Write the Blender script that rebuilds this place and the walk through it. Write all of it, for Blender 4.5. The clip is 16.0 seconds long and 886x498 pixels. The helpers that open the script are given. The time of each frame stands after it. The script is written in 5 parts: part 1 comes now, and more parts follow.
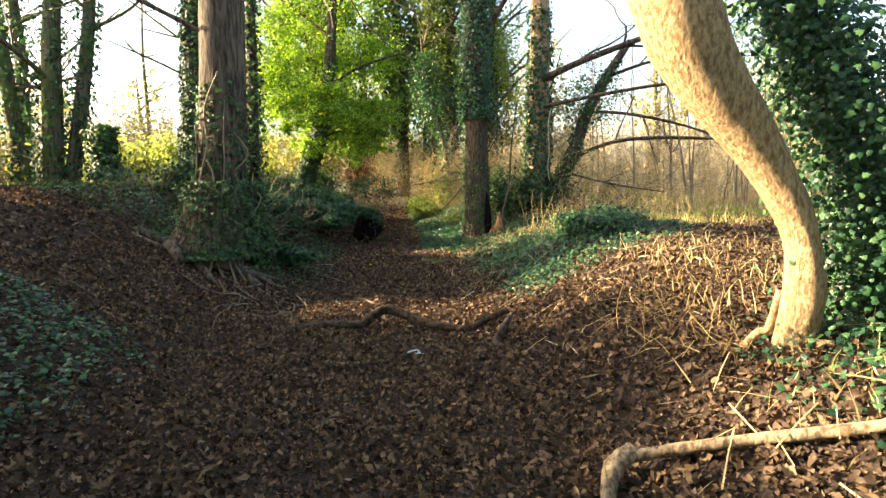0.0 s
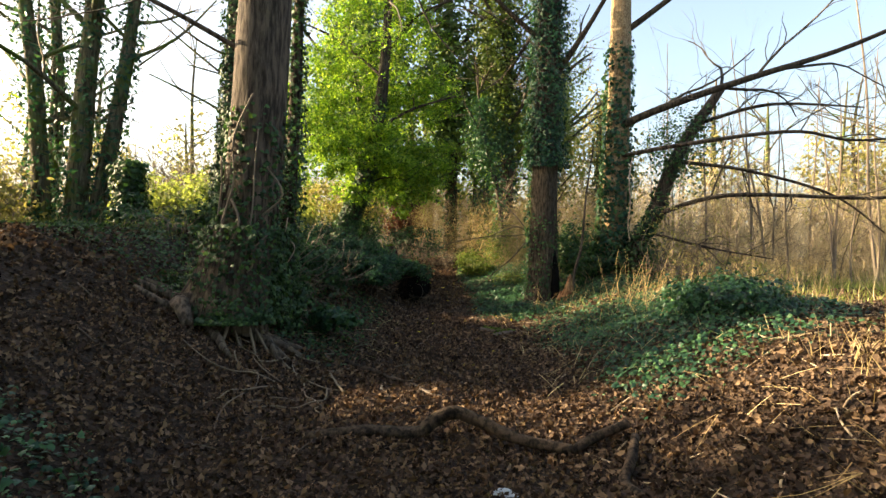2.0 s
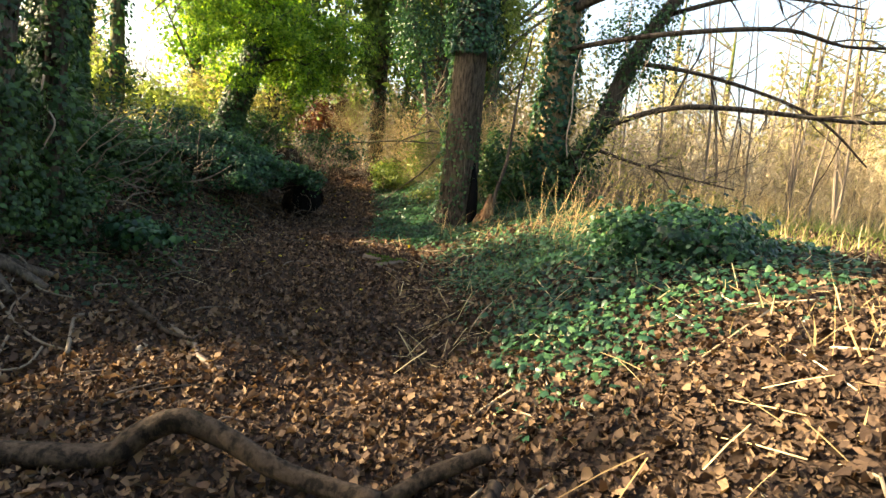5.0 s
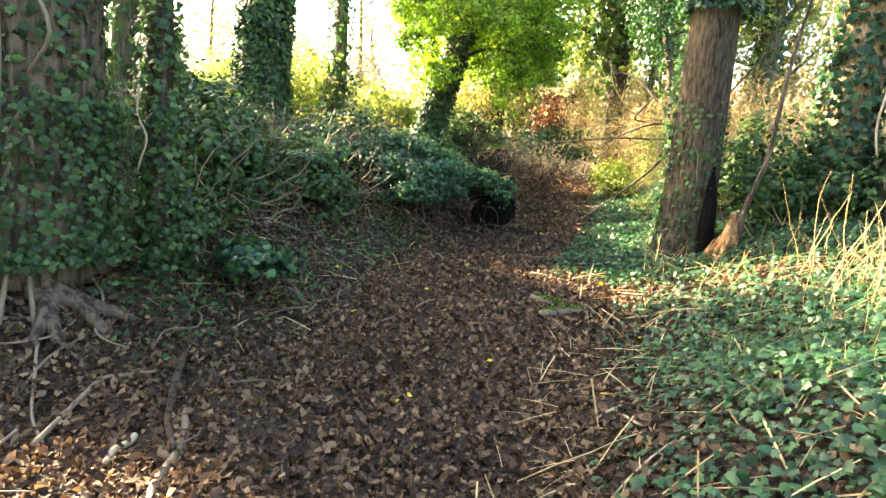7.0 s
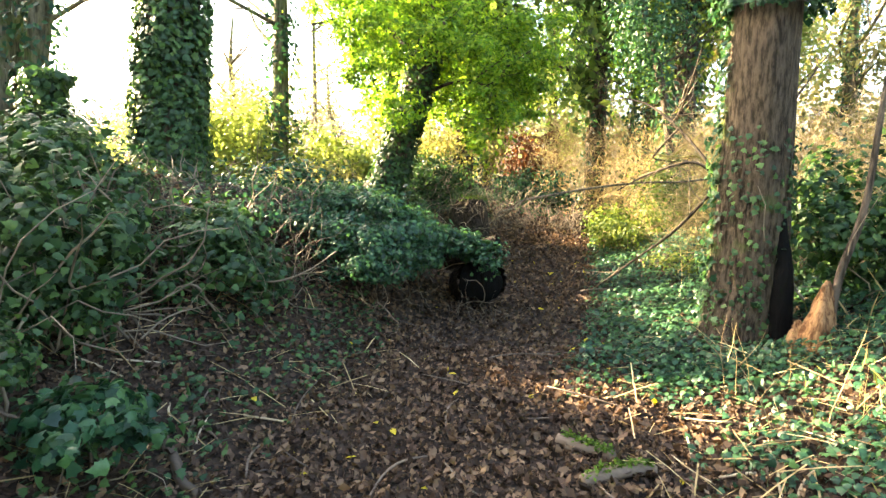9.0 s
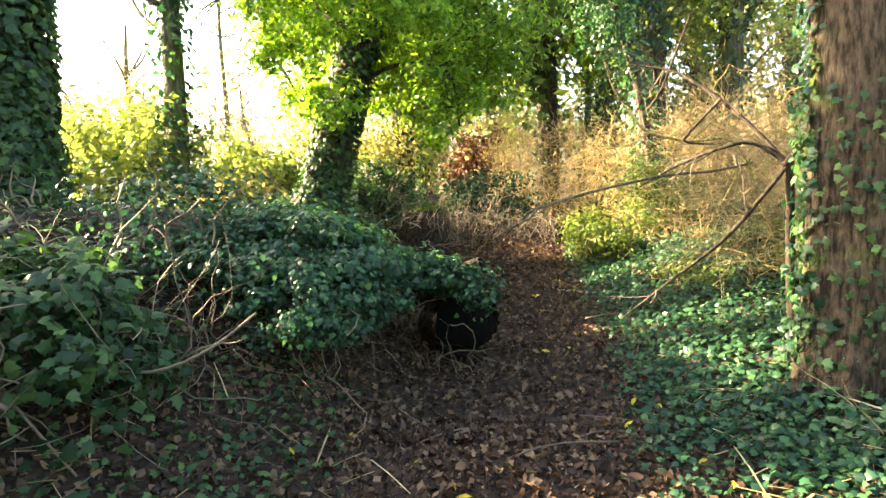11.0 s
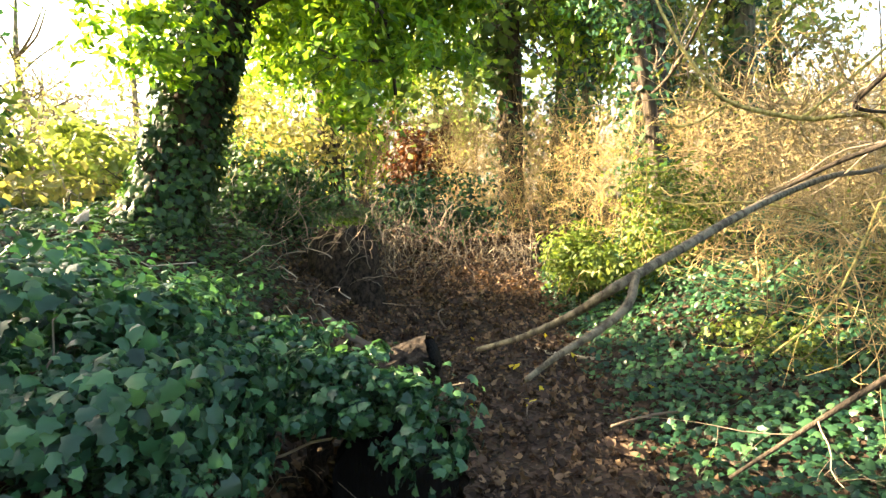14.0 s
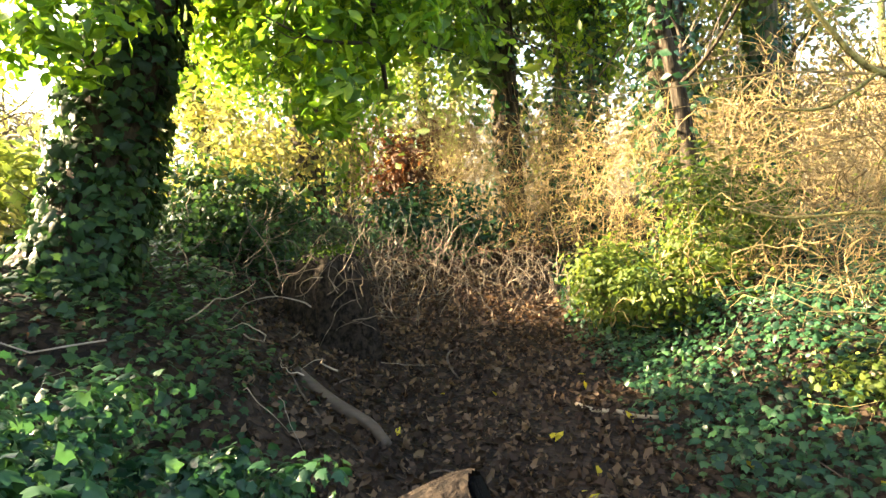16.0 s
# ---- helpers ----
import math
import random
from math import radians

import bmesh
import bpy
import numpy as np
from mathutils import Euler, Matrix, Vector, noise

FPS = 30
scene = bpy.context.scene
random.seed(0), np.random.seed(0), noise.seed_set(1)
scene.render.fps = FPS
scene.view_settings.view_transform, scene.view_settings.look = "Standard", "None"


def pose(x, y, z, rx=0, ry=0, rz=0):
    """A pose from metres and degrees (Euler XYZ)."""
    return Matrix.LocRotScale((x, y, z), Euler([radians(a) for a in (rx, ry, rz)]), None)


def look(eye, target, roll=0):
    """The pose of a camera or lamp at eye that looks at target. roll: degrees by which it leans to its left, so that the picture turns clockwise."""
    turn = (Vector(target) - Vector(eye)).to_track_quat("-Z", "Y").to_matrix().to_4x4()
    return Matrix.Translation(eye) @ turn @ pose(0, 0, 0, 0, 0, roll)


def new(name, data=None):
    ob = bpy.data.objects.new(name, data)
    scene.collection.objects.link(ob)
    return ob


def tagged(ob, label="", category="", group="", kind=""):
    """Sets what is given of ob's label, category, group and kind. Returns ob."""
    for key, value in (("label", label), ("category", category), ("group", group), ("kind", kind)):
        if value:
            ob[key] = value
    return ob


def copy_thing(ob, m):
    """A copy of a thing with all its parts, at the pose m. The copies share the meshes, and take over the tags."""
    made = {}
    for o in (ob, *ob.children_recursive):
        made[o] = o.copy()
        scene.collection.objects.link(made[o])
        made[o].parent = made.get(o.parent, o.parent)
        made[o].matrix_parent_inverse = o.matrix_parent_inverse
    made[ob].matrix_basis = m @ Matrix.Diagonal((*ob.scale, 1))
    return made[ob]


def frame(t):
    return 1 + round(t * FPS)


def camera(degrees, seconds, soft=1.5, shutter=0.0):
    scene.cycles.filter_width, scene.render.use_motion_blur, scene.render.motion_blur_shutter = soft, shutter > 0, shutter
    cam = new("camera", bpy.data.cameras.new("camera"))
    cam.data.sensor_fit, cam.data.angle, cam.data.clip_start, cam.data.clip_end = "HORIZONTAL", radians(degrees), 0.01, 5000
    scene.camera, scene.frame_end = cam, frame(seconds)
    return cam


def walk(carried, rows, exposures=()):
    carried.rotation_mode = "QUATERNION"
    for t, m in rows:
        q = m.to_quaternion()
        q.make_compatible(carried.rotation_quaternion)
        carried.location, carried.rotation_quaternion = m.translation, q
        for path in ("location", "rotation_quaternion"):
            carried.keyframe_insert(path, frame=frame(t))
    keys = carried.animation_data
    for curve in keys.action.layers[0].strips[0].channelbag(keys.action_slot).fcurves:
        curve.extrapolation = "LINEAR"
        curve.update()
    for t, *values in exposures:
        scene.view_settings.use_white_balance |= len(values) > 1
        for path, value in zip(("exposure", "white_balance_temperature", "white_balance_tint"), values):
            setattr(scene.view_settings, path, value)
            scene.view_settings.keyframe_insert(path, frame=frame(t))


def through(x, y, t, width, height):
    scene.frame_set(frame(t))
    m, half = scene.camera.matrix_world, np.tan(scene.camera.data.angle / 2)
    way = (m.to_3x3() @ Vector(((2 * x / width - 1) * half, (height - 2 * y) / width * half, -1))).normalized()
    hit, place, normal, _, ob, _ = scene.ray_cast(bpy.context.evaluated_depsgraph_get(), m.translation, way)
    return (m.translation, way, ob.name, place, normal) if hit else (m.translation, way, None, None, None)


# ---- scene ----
cam = camera(76.2, 16.0)
PATH = [
    (0.0, (0.002, 0.000, 1.504), (-0.014, 1.994, 1.350), -1.08),
    (0.5, (-0.042, 0.433, 1.530), (-0.212, 2.422, 1.404), -1.15),
    (1.0, (-0.221, 0.856, 1.552), (-0.422, 2.844, 1.464), -0.35),
    (1.5, (-0.366, 1.241, 1.549), (-0.568, 3.231, 1.547), 0.23),
    (2.0, (-0.515, 1.733, 1.577), (-0.649, 3.728, 1.612), 1.26),
    (2.5, (-0.550, 2.137, 1.568), (-0.514, 4.136, 1.517), 3.38),
    (3.0, (-0.399, 2.549, 1.503), (-0.247, 4.542, 1.430), 3.74),
    (3.5, (-0.258, 3.039, 1.491), (-0.061, 5.026, 1.374), 5.27),
    (3.6, (-0.240, 3.129, 1.485), (-0.042, 5.114, 1.334), 4.84),
    (3.7, (-0.221, 3.214, 1.480), (-0.014, 5.198, 1.339), 5.91),
    (5.8, (0.836, 4.496, 1.486), (0.685, 6.469, 1.192), 2.73),
    (6.0, (0.951, 4.720, 1.510), (0.695, 6.681, 1.217), 3.23),
    (6.5, (1.007, 5.348, 1.588), (0.383, 7.224, 1.291), 4.62),
    (7.0, (0.869, 5.873, 1.718), (0.052, 7.668, 1.386), 4.07),
    (7.5, (0.666, 6.559, 1.734), (-0.198, 8.335, 1.421), 4.85),
    (8.0, (0.416, 6.924, 1.838), (-0.442, 8.708, 1.555), 3.76),
    (8.5, (0.254, 7.184, 1.869), (-0.547, 9.002, 1.641), 2.22),
    (9.0, (0.036, 7.619, 1.858), (-0.691, 9.474, 1.686), 1.44),
    (9.5, (-0.335, 7.980, 1.850), (-0.993, 9.862, 1.690), 0.96),
    (10.0, (-0.500, 8.293, 1.886), (-1.087, 10.199, 1.744), -0.17),
    (10.2, (-0.558, 8.461, 1.889), (-1.122, 10.375, 1.748), -0.65),
    (12.3, (-1.213, 10.098, 1.878), (-1.589, 12.058, 1.750), -2.48),
    (12.5, (-1.225, 10.261, 1.901), (-1.574, 12.226, 1.777), -2.29),
    (13.0, (-1.242, 10.710, 1.894), (-1.529, 12.685, 1.770), -2.49),
    (13.5, (-1.263, 11.117, 1.939), (-1.552, 13.093, 1.821), -1.81),
    (14.0, (-1.302, 11.484, 1.980), (-1.605, 13.456, 1.854), -1.38),
    (14.5, (-1.356, 11.759, 1.987), (-1.724, 13.722, 1.891), -2.20),
    (15.0, (-1.415, 12.056, 2.022), (-1.840, 14.009, 1.964), -3.98),
    (15.5, (-1.487, 12.239, 2.052), (-1.849, 14.205, 1.986), -4.99),
    (16.0, (-1.582, 12.408, 2.101), (-1.836, 14.389, 1.996), -3.91),
]
EXPOSURES = [(0, 3.3), (1, 3.42), (2, 2.6), (3.5, 2.2), (5.8, 3.9), (7, 4.5), (8.5, 4.5), (10.2, 4.3), (12.3, 4.2), (14.5, 4.18), (16, 3.98)]
walk(cam, [(t, look(eye, target, roll)) for t, eye, target, roll in PATH], [(t, stops, 7400, 10) for t, stops in EXPOSURES])

# ---- world, sun ----
SUN_AZ, SUN_EL = -86.0, 23.0        # degrees from ahead (negative: to the left), above the horizon
world = bpy.data.worlds.new("sky")
scene.world = world
world.use_nodes = True
wn = world.node_tree.nodes
sky = wn.new("ShaderNodeTexSky")
sky.sky_type = 'NISHITA'
sky.sun_disc = False
sky.sun_elevation = radians(SUN_EL)
sky.sun_rotation = radians(SUN_AZ)
sky.air_density, sky.dust_density, sky.ozone_density = 1.0, 4.0, 1.0
wn["Background"].inputs["Strength"].default_value = 0.085
world.node_tree.links.new(sky.outputs[0], wn["Background"].inputs["Color"])
sun_data = bpy.data.lights.new("sun", 'SUN')
sun_data.energy, sun_data.angle, sun_data.color = 3.9, radians(0.7), (1.0, 0.82, 0.57)
sun = new("sun", sun_data)
sv = Vector((math.sin(radians(SUN_AZ)) * math.cos(radians(SUN_EL)), math.cos(radians(SUN_AZ)) * math.cos(radians(SUN_EL)), math.sin(radians(SUN_EL))))
sun.matrix_world = look(sv * 60, (0, 0, 0))
sun.rotation_mode = 'XYZ'

# ---- materials ----
def nodes_of(name):
    m = bpy.data.materials.new(name)
    m.use_nodes = True
    nt = m.node_tree
    return m, nt, nt.nodes, nt.links, nt.nodes["Principled BSDF"]


def ramp(nodes, links, src, stops):
    r = nodes.new("ShaderNodeValToRGB")
    while len(r.color_ramp.elements) < len(stops):
        r.color_ramp.elements.new(0.5)
    for e, (p, c) in zip(r.color_ramp.elements, stops):
        e.position, e.color = p, (*c, 1)
    links.new(src, r.inputs[0])
    return r.outputs[0]


def noise_tex(nodes, links, scale, detail=4.0, rough=0.6, vec=None):
    n = nodes.new("ShaderNodeTexNoise")
    n.inputs["Scale"].default_value, n.inputs["Detail"].default_value, n.inputs["Roughness"].default_value = scale, detail, rough
    if vec is not None:
        links.new(vec, n.inputs["Vector"])
    return n.outputs["Fac"]


def mixed(nodes, links, fac, a, b, mode='MIX'):
    m = nodes.new("ShaderNodeMix")
    m.data_type, m.blend_type = 'RGBA', mode
    for sock, v in ((m.inputs[0], fac), (m.inputs[6], a), (m.inputs[7], b)):
        if isinstance(v, (int, float)):
            sock.default_value = v
        elif isinstance(v, tuple):
            sock.default_value = (*v, 1)
        else:
            links.new(v, sock)
    return m.outputs[2]


def bumped(nodes, links, bsdf, height, strength, distance):
    b = nodes.new("ShaderNodeBump")
    b.inputs["Strength"].default_value, b.inputs["Distance"].default_value = strength, distance
    links.new(height, b.inputs["Height"])
    links.new(b.outputs[0], bsdf.inputs["Normal"])


def leaf_mat(name, dark, mid, light, through=0.4, rough=0.45, tint=(1.0, 1.0, 0.6), gloss=0.28):
    """Leaves: each one its own shade, with light passing through the blade."""
    m, nt, nodes, links, bsdf = nodes_of(name)
    geo = nodes.new("ShaderNodeNewGeometry")
    col = ramp(nodes, links, geo.outputs["Random Per Island"], [(0.0, dark), (0.55, mid), (1.0, light)])
    grain = noise_tex(nodes, links, 45.0, 3.0)
    col = mixed(nodes, links, 0.35, col, ramp(nodes, links, grain, [(0.3, (0.35, 0.35, 0.35)), (0.7, (1.3, 1.3, 1.2))]), 'MULTIPLY')
    big = noise_tex(nodes, links, 1.1, 3.0)
    col = mixed(nodes, links, 0.5, col, ramp(nodes, links, big, [(0.3, (0.6, 0.65, 0.6)), (0.7, (1.15, 1.1, 1.0))]), 'MULTIPLY')
    links.new(col, bsdf.inputs["Base Color"])
    bsdf.inputs["Roughness"].default_value = rough
    bsdf.inputs["Specular IOR Level"].default_value = gloss
    tr = nodes.new("ShaderNodeBsdfTranslucent")
    links.new(mixed(nodes, links, 1.0, col, tuple(1.6 * t for t in tint), 'MULTIPLY'), tr.inputs["Color"])
    mx = nodes.new("ShaderNodeMixShader")
    mx.inputs[0].default_value = through
    links.new(bsdf.outputs[0], mx.inputs[1])
    links.new(tr.outputs[0], mx.inputs[2])
    links.new(mx.outputs[0], nodes["Material Output"].inputs[0])
    return m


def bark_mat(name, dark, light, scale=9.0, moss=0.0, depth=0.02, stretch=0.16):
    m, nt, nodes, links, bsdf = nodes_of(name)
    tc = nodes.new("ShaderNodeTexCoord")
    mp = nodes.new("ShaderNodeMapping")
    mp.inputs["Scale"].default_value = (1, 1, stretch)
    links.new(tc.outputs["Object"], mp.inputs[0])
    furrow = noise_tex(nodes, links, scale * 2.2, 6.0, 0.65, mp.outputs[0])
    fine = noise_tex(nodes, links, scale * 9, 4.0, 0.7, mp.outputs[0])
    patch = noise_tex(nodes, links, 1.7, 4.0, 0.6, tc.outputs["Object"])
    col = ramp(nodes, links, furrow, [(0.40, dark), (0.58, light)])
    col = mixed(nodes, links, 0.45, col, ramp(nodes, links, fine, [(0.3, (0.5, 0.5, 0.5)), (0.75, (1.3, 1.28, 1.22))]), 'MULTIPLY')
    col = mixed(nodes, links, 0.4, col, ramp(nodes, links, patch, [(0.3, (0.6, 0.6, 0.62)), (0.7, (1.2, 1.15, 1.05))]), 'MULTIPLY')
    if moss:
        fac = ramp(nodes, links, patch, [(0.62 - 0.3 * moss, (0, 0, 0)), (0.75 - 0.2 * moss, (1, 1, 1))])
        col = mixed(nodes, links, fac, col, (0.07, 0.11, 0.02))
    links.new(col, bsdf.inputs["Base Color"])
    bsdf.inputs["Roughness"].default_value = 0.9
    bsdf.inputs["Specular IOR Level"].default_value = 0.15
    bumped(nodes, links, bsdf, furrow, 1.0, depth)
    return m


def twig_mat(name, dark, light, rough=0.75):
    m, nt, nodes, links, bsdf = nodes_of(name)
    geo = nodes.new("ShaderNodeNewGeometry")
    col = ramp(nodes, links, geo.outputs["Random Per Island"], [(0.0, dark), (1.0, light)])
    n = noise_tex(nodes, links, 30.0, 4.0)
    col = mixed(nodes, links, 0.6, col, ramp(nodes, links, n, [(0.3, (0.45, 0.45, 0.45)), (0.7, (1.25, 1.25, 1.2))]), 'MULTIPLY')
    links.new(col, bsdf.inputs["Base Color"])
    bsdf.inputs["Roughness"].default_value = rough
    bsdf.inputs["Specular IOR Level"].default_value = 0.25
    return m


def stalk_mat(name, dark, light):
    """Loose sticks: a shade for each object, with streaks along it."""
    m, nt, nodes, links, bsdf = nodes_of(name)
    info = nodes.new("ShaderNodeObjectInfo")
    tc = nodes.new("ShaderNodeTexCoord")
    mp = nodes.new("ShaderNodeMapping")
    mp.inputs["Scale"].default_value = (0.05, 1, 1)
    links.new(tc.outputs["Object"], mp.inputs[0])
    col = ramp(nodes, links, info.outputs["Random"], [(0.0, dark), (1.0, light)])
    n = noise_tex(nodes, links, 60.0, 4.0, 0.6, mp.outputs[0])
    col = mixed(nodes, links, 0.6, col, ramp(nodes, links, n, [(0.3, (0.5, 0.48, 0.45)), (0.7, (1.2, 1.2, 1.15))]), 'MULTIPLY')
    links.new(col, bsdf.inputs["Base Color"])
    bsdf.inputs["Roughness"].default_value = 0.7
    bumped(nodes, links, bsdf, n, 0.4, 0.003)
    return m


def soil_mat():
    m, nt, nodes, links, bsdf = nodes_of("leaf_mould")
    tc = nodes.new("ShaderNodeTexCoord")
    vor = nodes.new("ShaderNodeTexVoronoi")
    vor.inputs["Scale"].default_value = 24.0
    vor.inputs["Randomness"].default_value = 1.0
    warp = nodes.new("ShaderNodeTexNoise")
    warp.inputs["Scale"].default_value = 9.0
    links.new(tc.outputs["Object"], warp.inputs["Vector"])
    links.new(mixed(nodes, links, 0.12, tc.outputs["Object"], warp.outputs["Color"], 'ADD'), vor.inputs["Vector"])
    big = noise_tex(nodes, links, 0.7, 5.0, 0.6, tc.outputs["Object"])
    fine = noise_tex(nodes, links, 70.0, 5.0, 0.7, tc.outputs["Object"])
    col = ramp(nodes, links, vor.outputs["Color"], [(0.1, (0.012, 0.008, 0.006)), (0.5, (0.032, 0.020, 0.013)), (0.9, (0.075, 0.05, 0.034))])
    col = mixed(nodes, links, 0.6, col, ramp(nodes, links, big, [(0.3, (0.5, 0.5, 0.5)), (0.7, (1.2, 1.15, 1.1))]), 'MULTIPLY')
    col = mixed(nodes, links, 0.6, col, ramp(nodes, links, fine, [(0.3, (0.4, 0.4, 0.4)), (0.7, (1.3, 1.3, 1.3))]), 'MULTIPLY')
    links.new(col, bsdf.inputs["Base Color"])
    bsdf.inputs["Roughness"].default_value = 0.85
    bsdf.inputs["Specular IOR Level"].default_value = 0.25
    bumped(nodes, links, bsdf, vor.outputs["Distance"], 0.8, 0.03)
    return m


M_SOIL = soil_mat()
M_DEAD = leaf_mat("dead_leaves", (0.022, 0.015, 0.012), (0.078, 0.051, 0.039), (0.215, 0.146, 0.096), 0.15, 0.8, (1.0, 0.85, 0.6), 0.16)
M_IVY = leaf_mat("ivy_leaves", (0.008, 0.030, 0.020), (0.022, 0.078, 0.040), (0.065, 0.150, 0.060), 0.28, 0.38, gloss=0.27)
M_IVYD = leaf_mat("old_ivy_leaves", (0.012, 0.034, 0.016), (0.030, 0.078, 0.030), (0.075, 0.145, 0.045), 0.28, 0.5)
M_LAUREL = leaf_mat("evergreen_leaves", (0.05, 0.12, 0.02), (0.15, 0.28, 0.035), (0.32, 0.43, 0.06), 0.55, 0.38, (1.15, 1.15, 0.6))
M_CONIFER = leaf_mat("needle_sprays", (0.04, 0.08, 0.025), (0.085, 0.15, 0.04), (0.17, 0.24, 0.06), 0.3, 0.6)
# Lit copy of the ivy: sunlight and some haze lightened into the colour.
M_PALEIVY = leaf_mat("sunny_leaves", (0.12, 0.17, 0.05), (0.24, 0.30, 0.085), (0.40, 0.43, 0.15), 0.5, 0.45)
# Haze put into the colour: paler, duller leaves, mostly for distant growth.
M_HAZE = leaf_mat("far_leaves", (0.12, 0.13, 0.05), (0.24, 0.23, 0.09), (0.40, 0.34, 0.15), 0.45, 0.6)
M_RED = leaf_mat("russet_leaves", (0.05, 0.022, 0.012), (0.095, 0.045, 0.022), (0.15, 0.08, 0.04), 0.35, 0.6, (1.0, 0.7, 0.4))
M_YELLOW = leaf_mat("yellow_leaf", (0.45, 0.36, 0.03), (0.6, 0.48, 0.04), (0.7, 0.6, 0.10), 0.3, 0.5)
M_LIME = leaf_mat("yellow_green_leaves", (0.045, 0.08, 0.016), (0.10, 0.155, 0.03), (0.20, 0.24, 0.055), 0.4, 0.5)
M_MOSSY = leaf_mat("moss_tufts", (0.03, 0.06, 0.008), (0.07, 0.13, 0.015), (0.14, 0.22, 0.03), 0.2, 0.9)
M_GRASS = leaf_mat("grass_blades", (0.08, 0.11, 0.03), (0.16, 0.20, 0.05), (0.30, 0.30, 0.10), 0.4, 0.55)
M_REED = leaf_mat("dry_reeds", (0.20, 0.145, 0.075), (0.40, 0.31, 0.17), (0.60, 0.49, 0.30), 0.3, 0.6, (1.0, 0.9, 0.6))
M_BARK = bark_mat("grey_brown_bark", (0.030, 0.024, 0.019), (0.125, 0.100, 0.078), 8.0, 0.0, 0.03)
M_BARKB = bark_mat("brown_bark", (0.022, 0.017, 0.012), (0.092, 0.072, 0.052), 15.0, 0.15, 0.035, 0.22)
M_BARKG = bark_mat("mossy_bark", (0.045, 0.040, 0.028), (0.17, 0.15, 0.10), 9.0, 0.5, 0.02)
# Warm, pale base colour that carries the sunlight on the lit trunks.
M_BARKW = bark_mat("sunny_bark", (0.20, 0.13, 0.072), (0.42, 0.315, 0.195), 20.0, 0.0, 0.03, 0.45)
M_BARKD = bark_mat("dark_bark", (0.022, 0.018, 0.014), (0.085, 0.068, 0.052), 10.0, 0.0, 0.02)
M_ROT = bark_mat("rotten_wood", (0.11, 0.05, 0.022), (0.38, 0.22, 0.11), 14.0, 0.0, 0.03)
# Near-black base colour that paints the shade inside cavities and under the ivy.
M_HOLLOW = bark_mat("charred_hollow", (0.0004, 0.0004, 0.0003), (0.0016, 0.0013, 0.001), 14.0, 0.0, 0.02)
M_LOG = bark_mat("dead_log_bark", (0.014, 0.011, 0.009), (0.075, 0.055, 0.040), 10.0, 0.0, 0.015, 0.6)
# Very dark furrowed bark for the log ends and the stump.
M_FURROW = bark_mat("damp_furrowed_bark", (0.009, 0.007, 0.006), (0.045, 0.034, 0.026), 12.0, 0.0, 0.02, 0.8)
M_LICHEN = bark_mat("lichen_crusted_bark", (0.16, 0.13, 0.05), (0.42, 0.37, 0.13), 20.0, 0.0, 0.006, 0.6)
# Paler than dead_log_bark, for the branch below the leaning tree.
M_PALEBR = bark_mat("bleached_dead_wood", (0.085, 0.062, 0.042), (0.30, 0.235, 0.165), 12.0, 0.0, 0.012, 0.5)
M_GREYBR = bark_mat("lichened_bark", (0.040, 0.033, 0.022), (0.13, 0.115, 0.08), 22.0, 0.0, 0.006, 0.6)
M_TWIG = twig_mat("grey_twigs", (0.07, 0.055, 0.040), (0.24, 0.19, 0.14))
M_TWIGD = twig_mat("dark_twigs", (0.03, 0.025, 0.018), (0.11, 0.09, 0.065))
M_GOLD = twig_mat("golden_twigs", (0.15, 0.105, 0.048), (0.46, 0.34, 0.16))
# Paler copy of the golden twigs, with distance haze in the colour.
M_SCRUB = twig_mat("pale_scrub", (0.26, 0.20, 0.11), (0.60, 0.49, 0.30))
M_VINE = twig_mat("pale_vines", (0.20, 0.15, 0.11), (0.42, 0.34, 0.26))
M_STALK = stalk_mat("cut_stalks", (0.26, 0.19, 0.115), (0.50, 0.41, 0.29))
M_STICK = stalk_mat("brown_sticks", (0.05, 0.036, 0.026), (0.15, 0.11, 0.08))

M_SCRAP, _nt, _n, _l, _b = nodes_of("pale_plastic")
_l.new(ramp(_n, _l, noise_tex(_n, _l, 40.0, 4.0), [(0.35, (0.20, 0.24, 0.28)), (0.65, (0.46, 0.52, 0.56))]), _b.inputs["Base Color"])
_b.inputs["Roughness"].default_value = 0.4

# ---- geometry kit ----
rng = np.random.default_rng(7)


def lerp_table(table, y):
    return np.interp(y, [r[0] for r in table], [r[1] for r in table])


FLOOR_Z = [(-30, -0.6), (-3, -0.25), (3, -0.16), (6, 0.10), (8, 0.25), (10, 0.32), (12, 0.53), (14, 0.66), (16.5, 0.97), (20, 1.45), (25, 2.0), (40, 2.2), (120, 2.0)]
FLOOR_X = [(-30, 0.3), (0, -0.3), (4, -0.5), (6, -0.6), (8, -0.75), (10, -1.0), (12, -1.15), (14, -1.15), (16.5, -1.5), (20, -2.0), (25, -2.8), (60, -4)]
L_START = [(0, 0.9), (4, 1.2), (6, 1.5), (8, 1.05), (9.5, 1.0), (12, 0.9), (15, 0.6), (20, 0.8), (30, 1.0)]
L_END = [(0, 3.8), (4, 4.2), (6, 5.2), (8, 5.6), (10, 5.0), (12, 4.0), (15, 2.8), (20, 3.5), (30, 5)]
L_RISE = [(0, 0.9), (4, 1.2), (6, 1.4), (8, 1.6), (10, 1.55), (12, 1.5), (15, 1.15), (20, 1.0), (30, 0.5)]
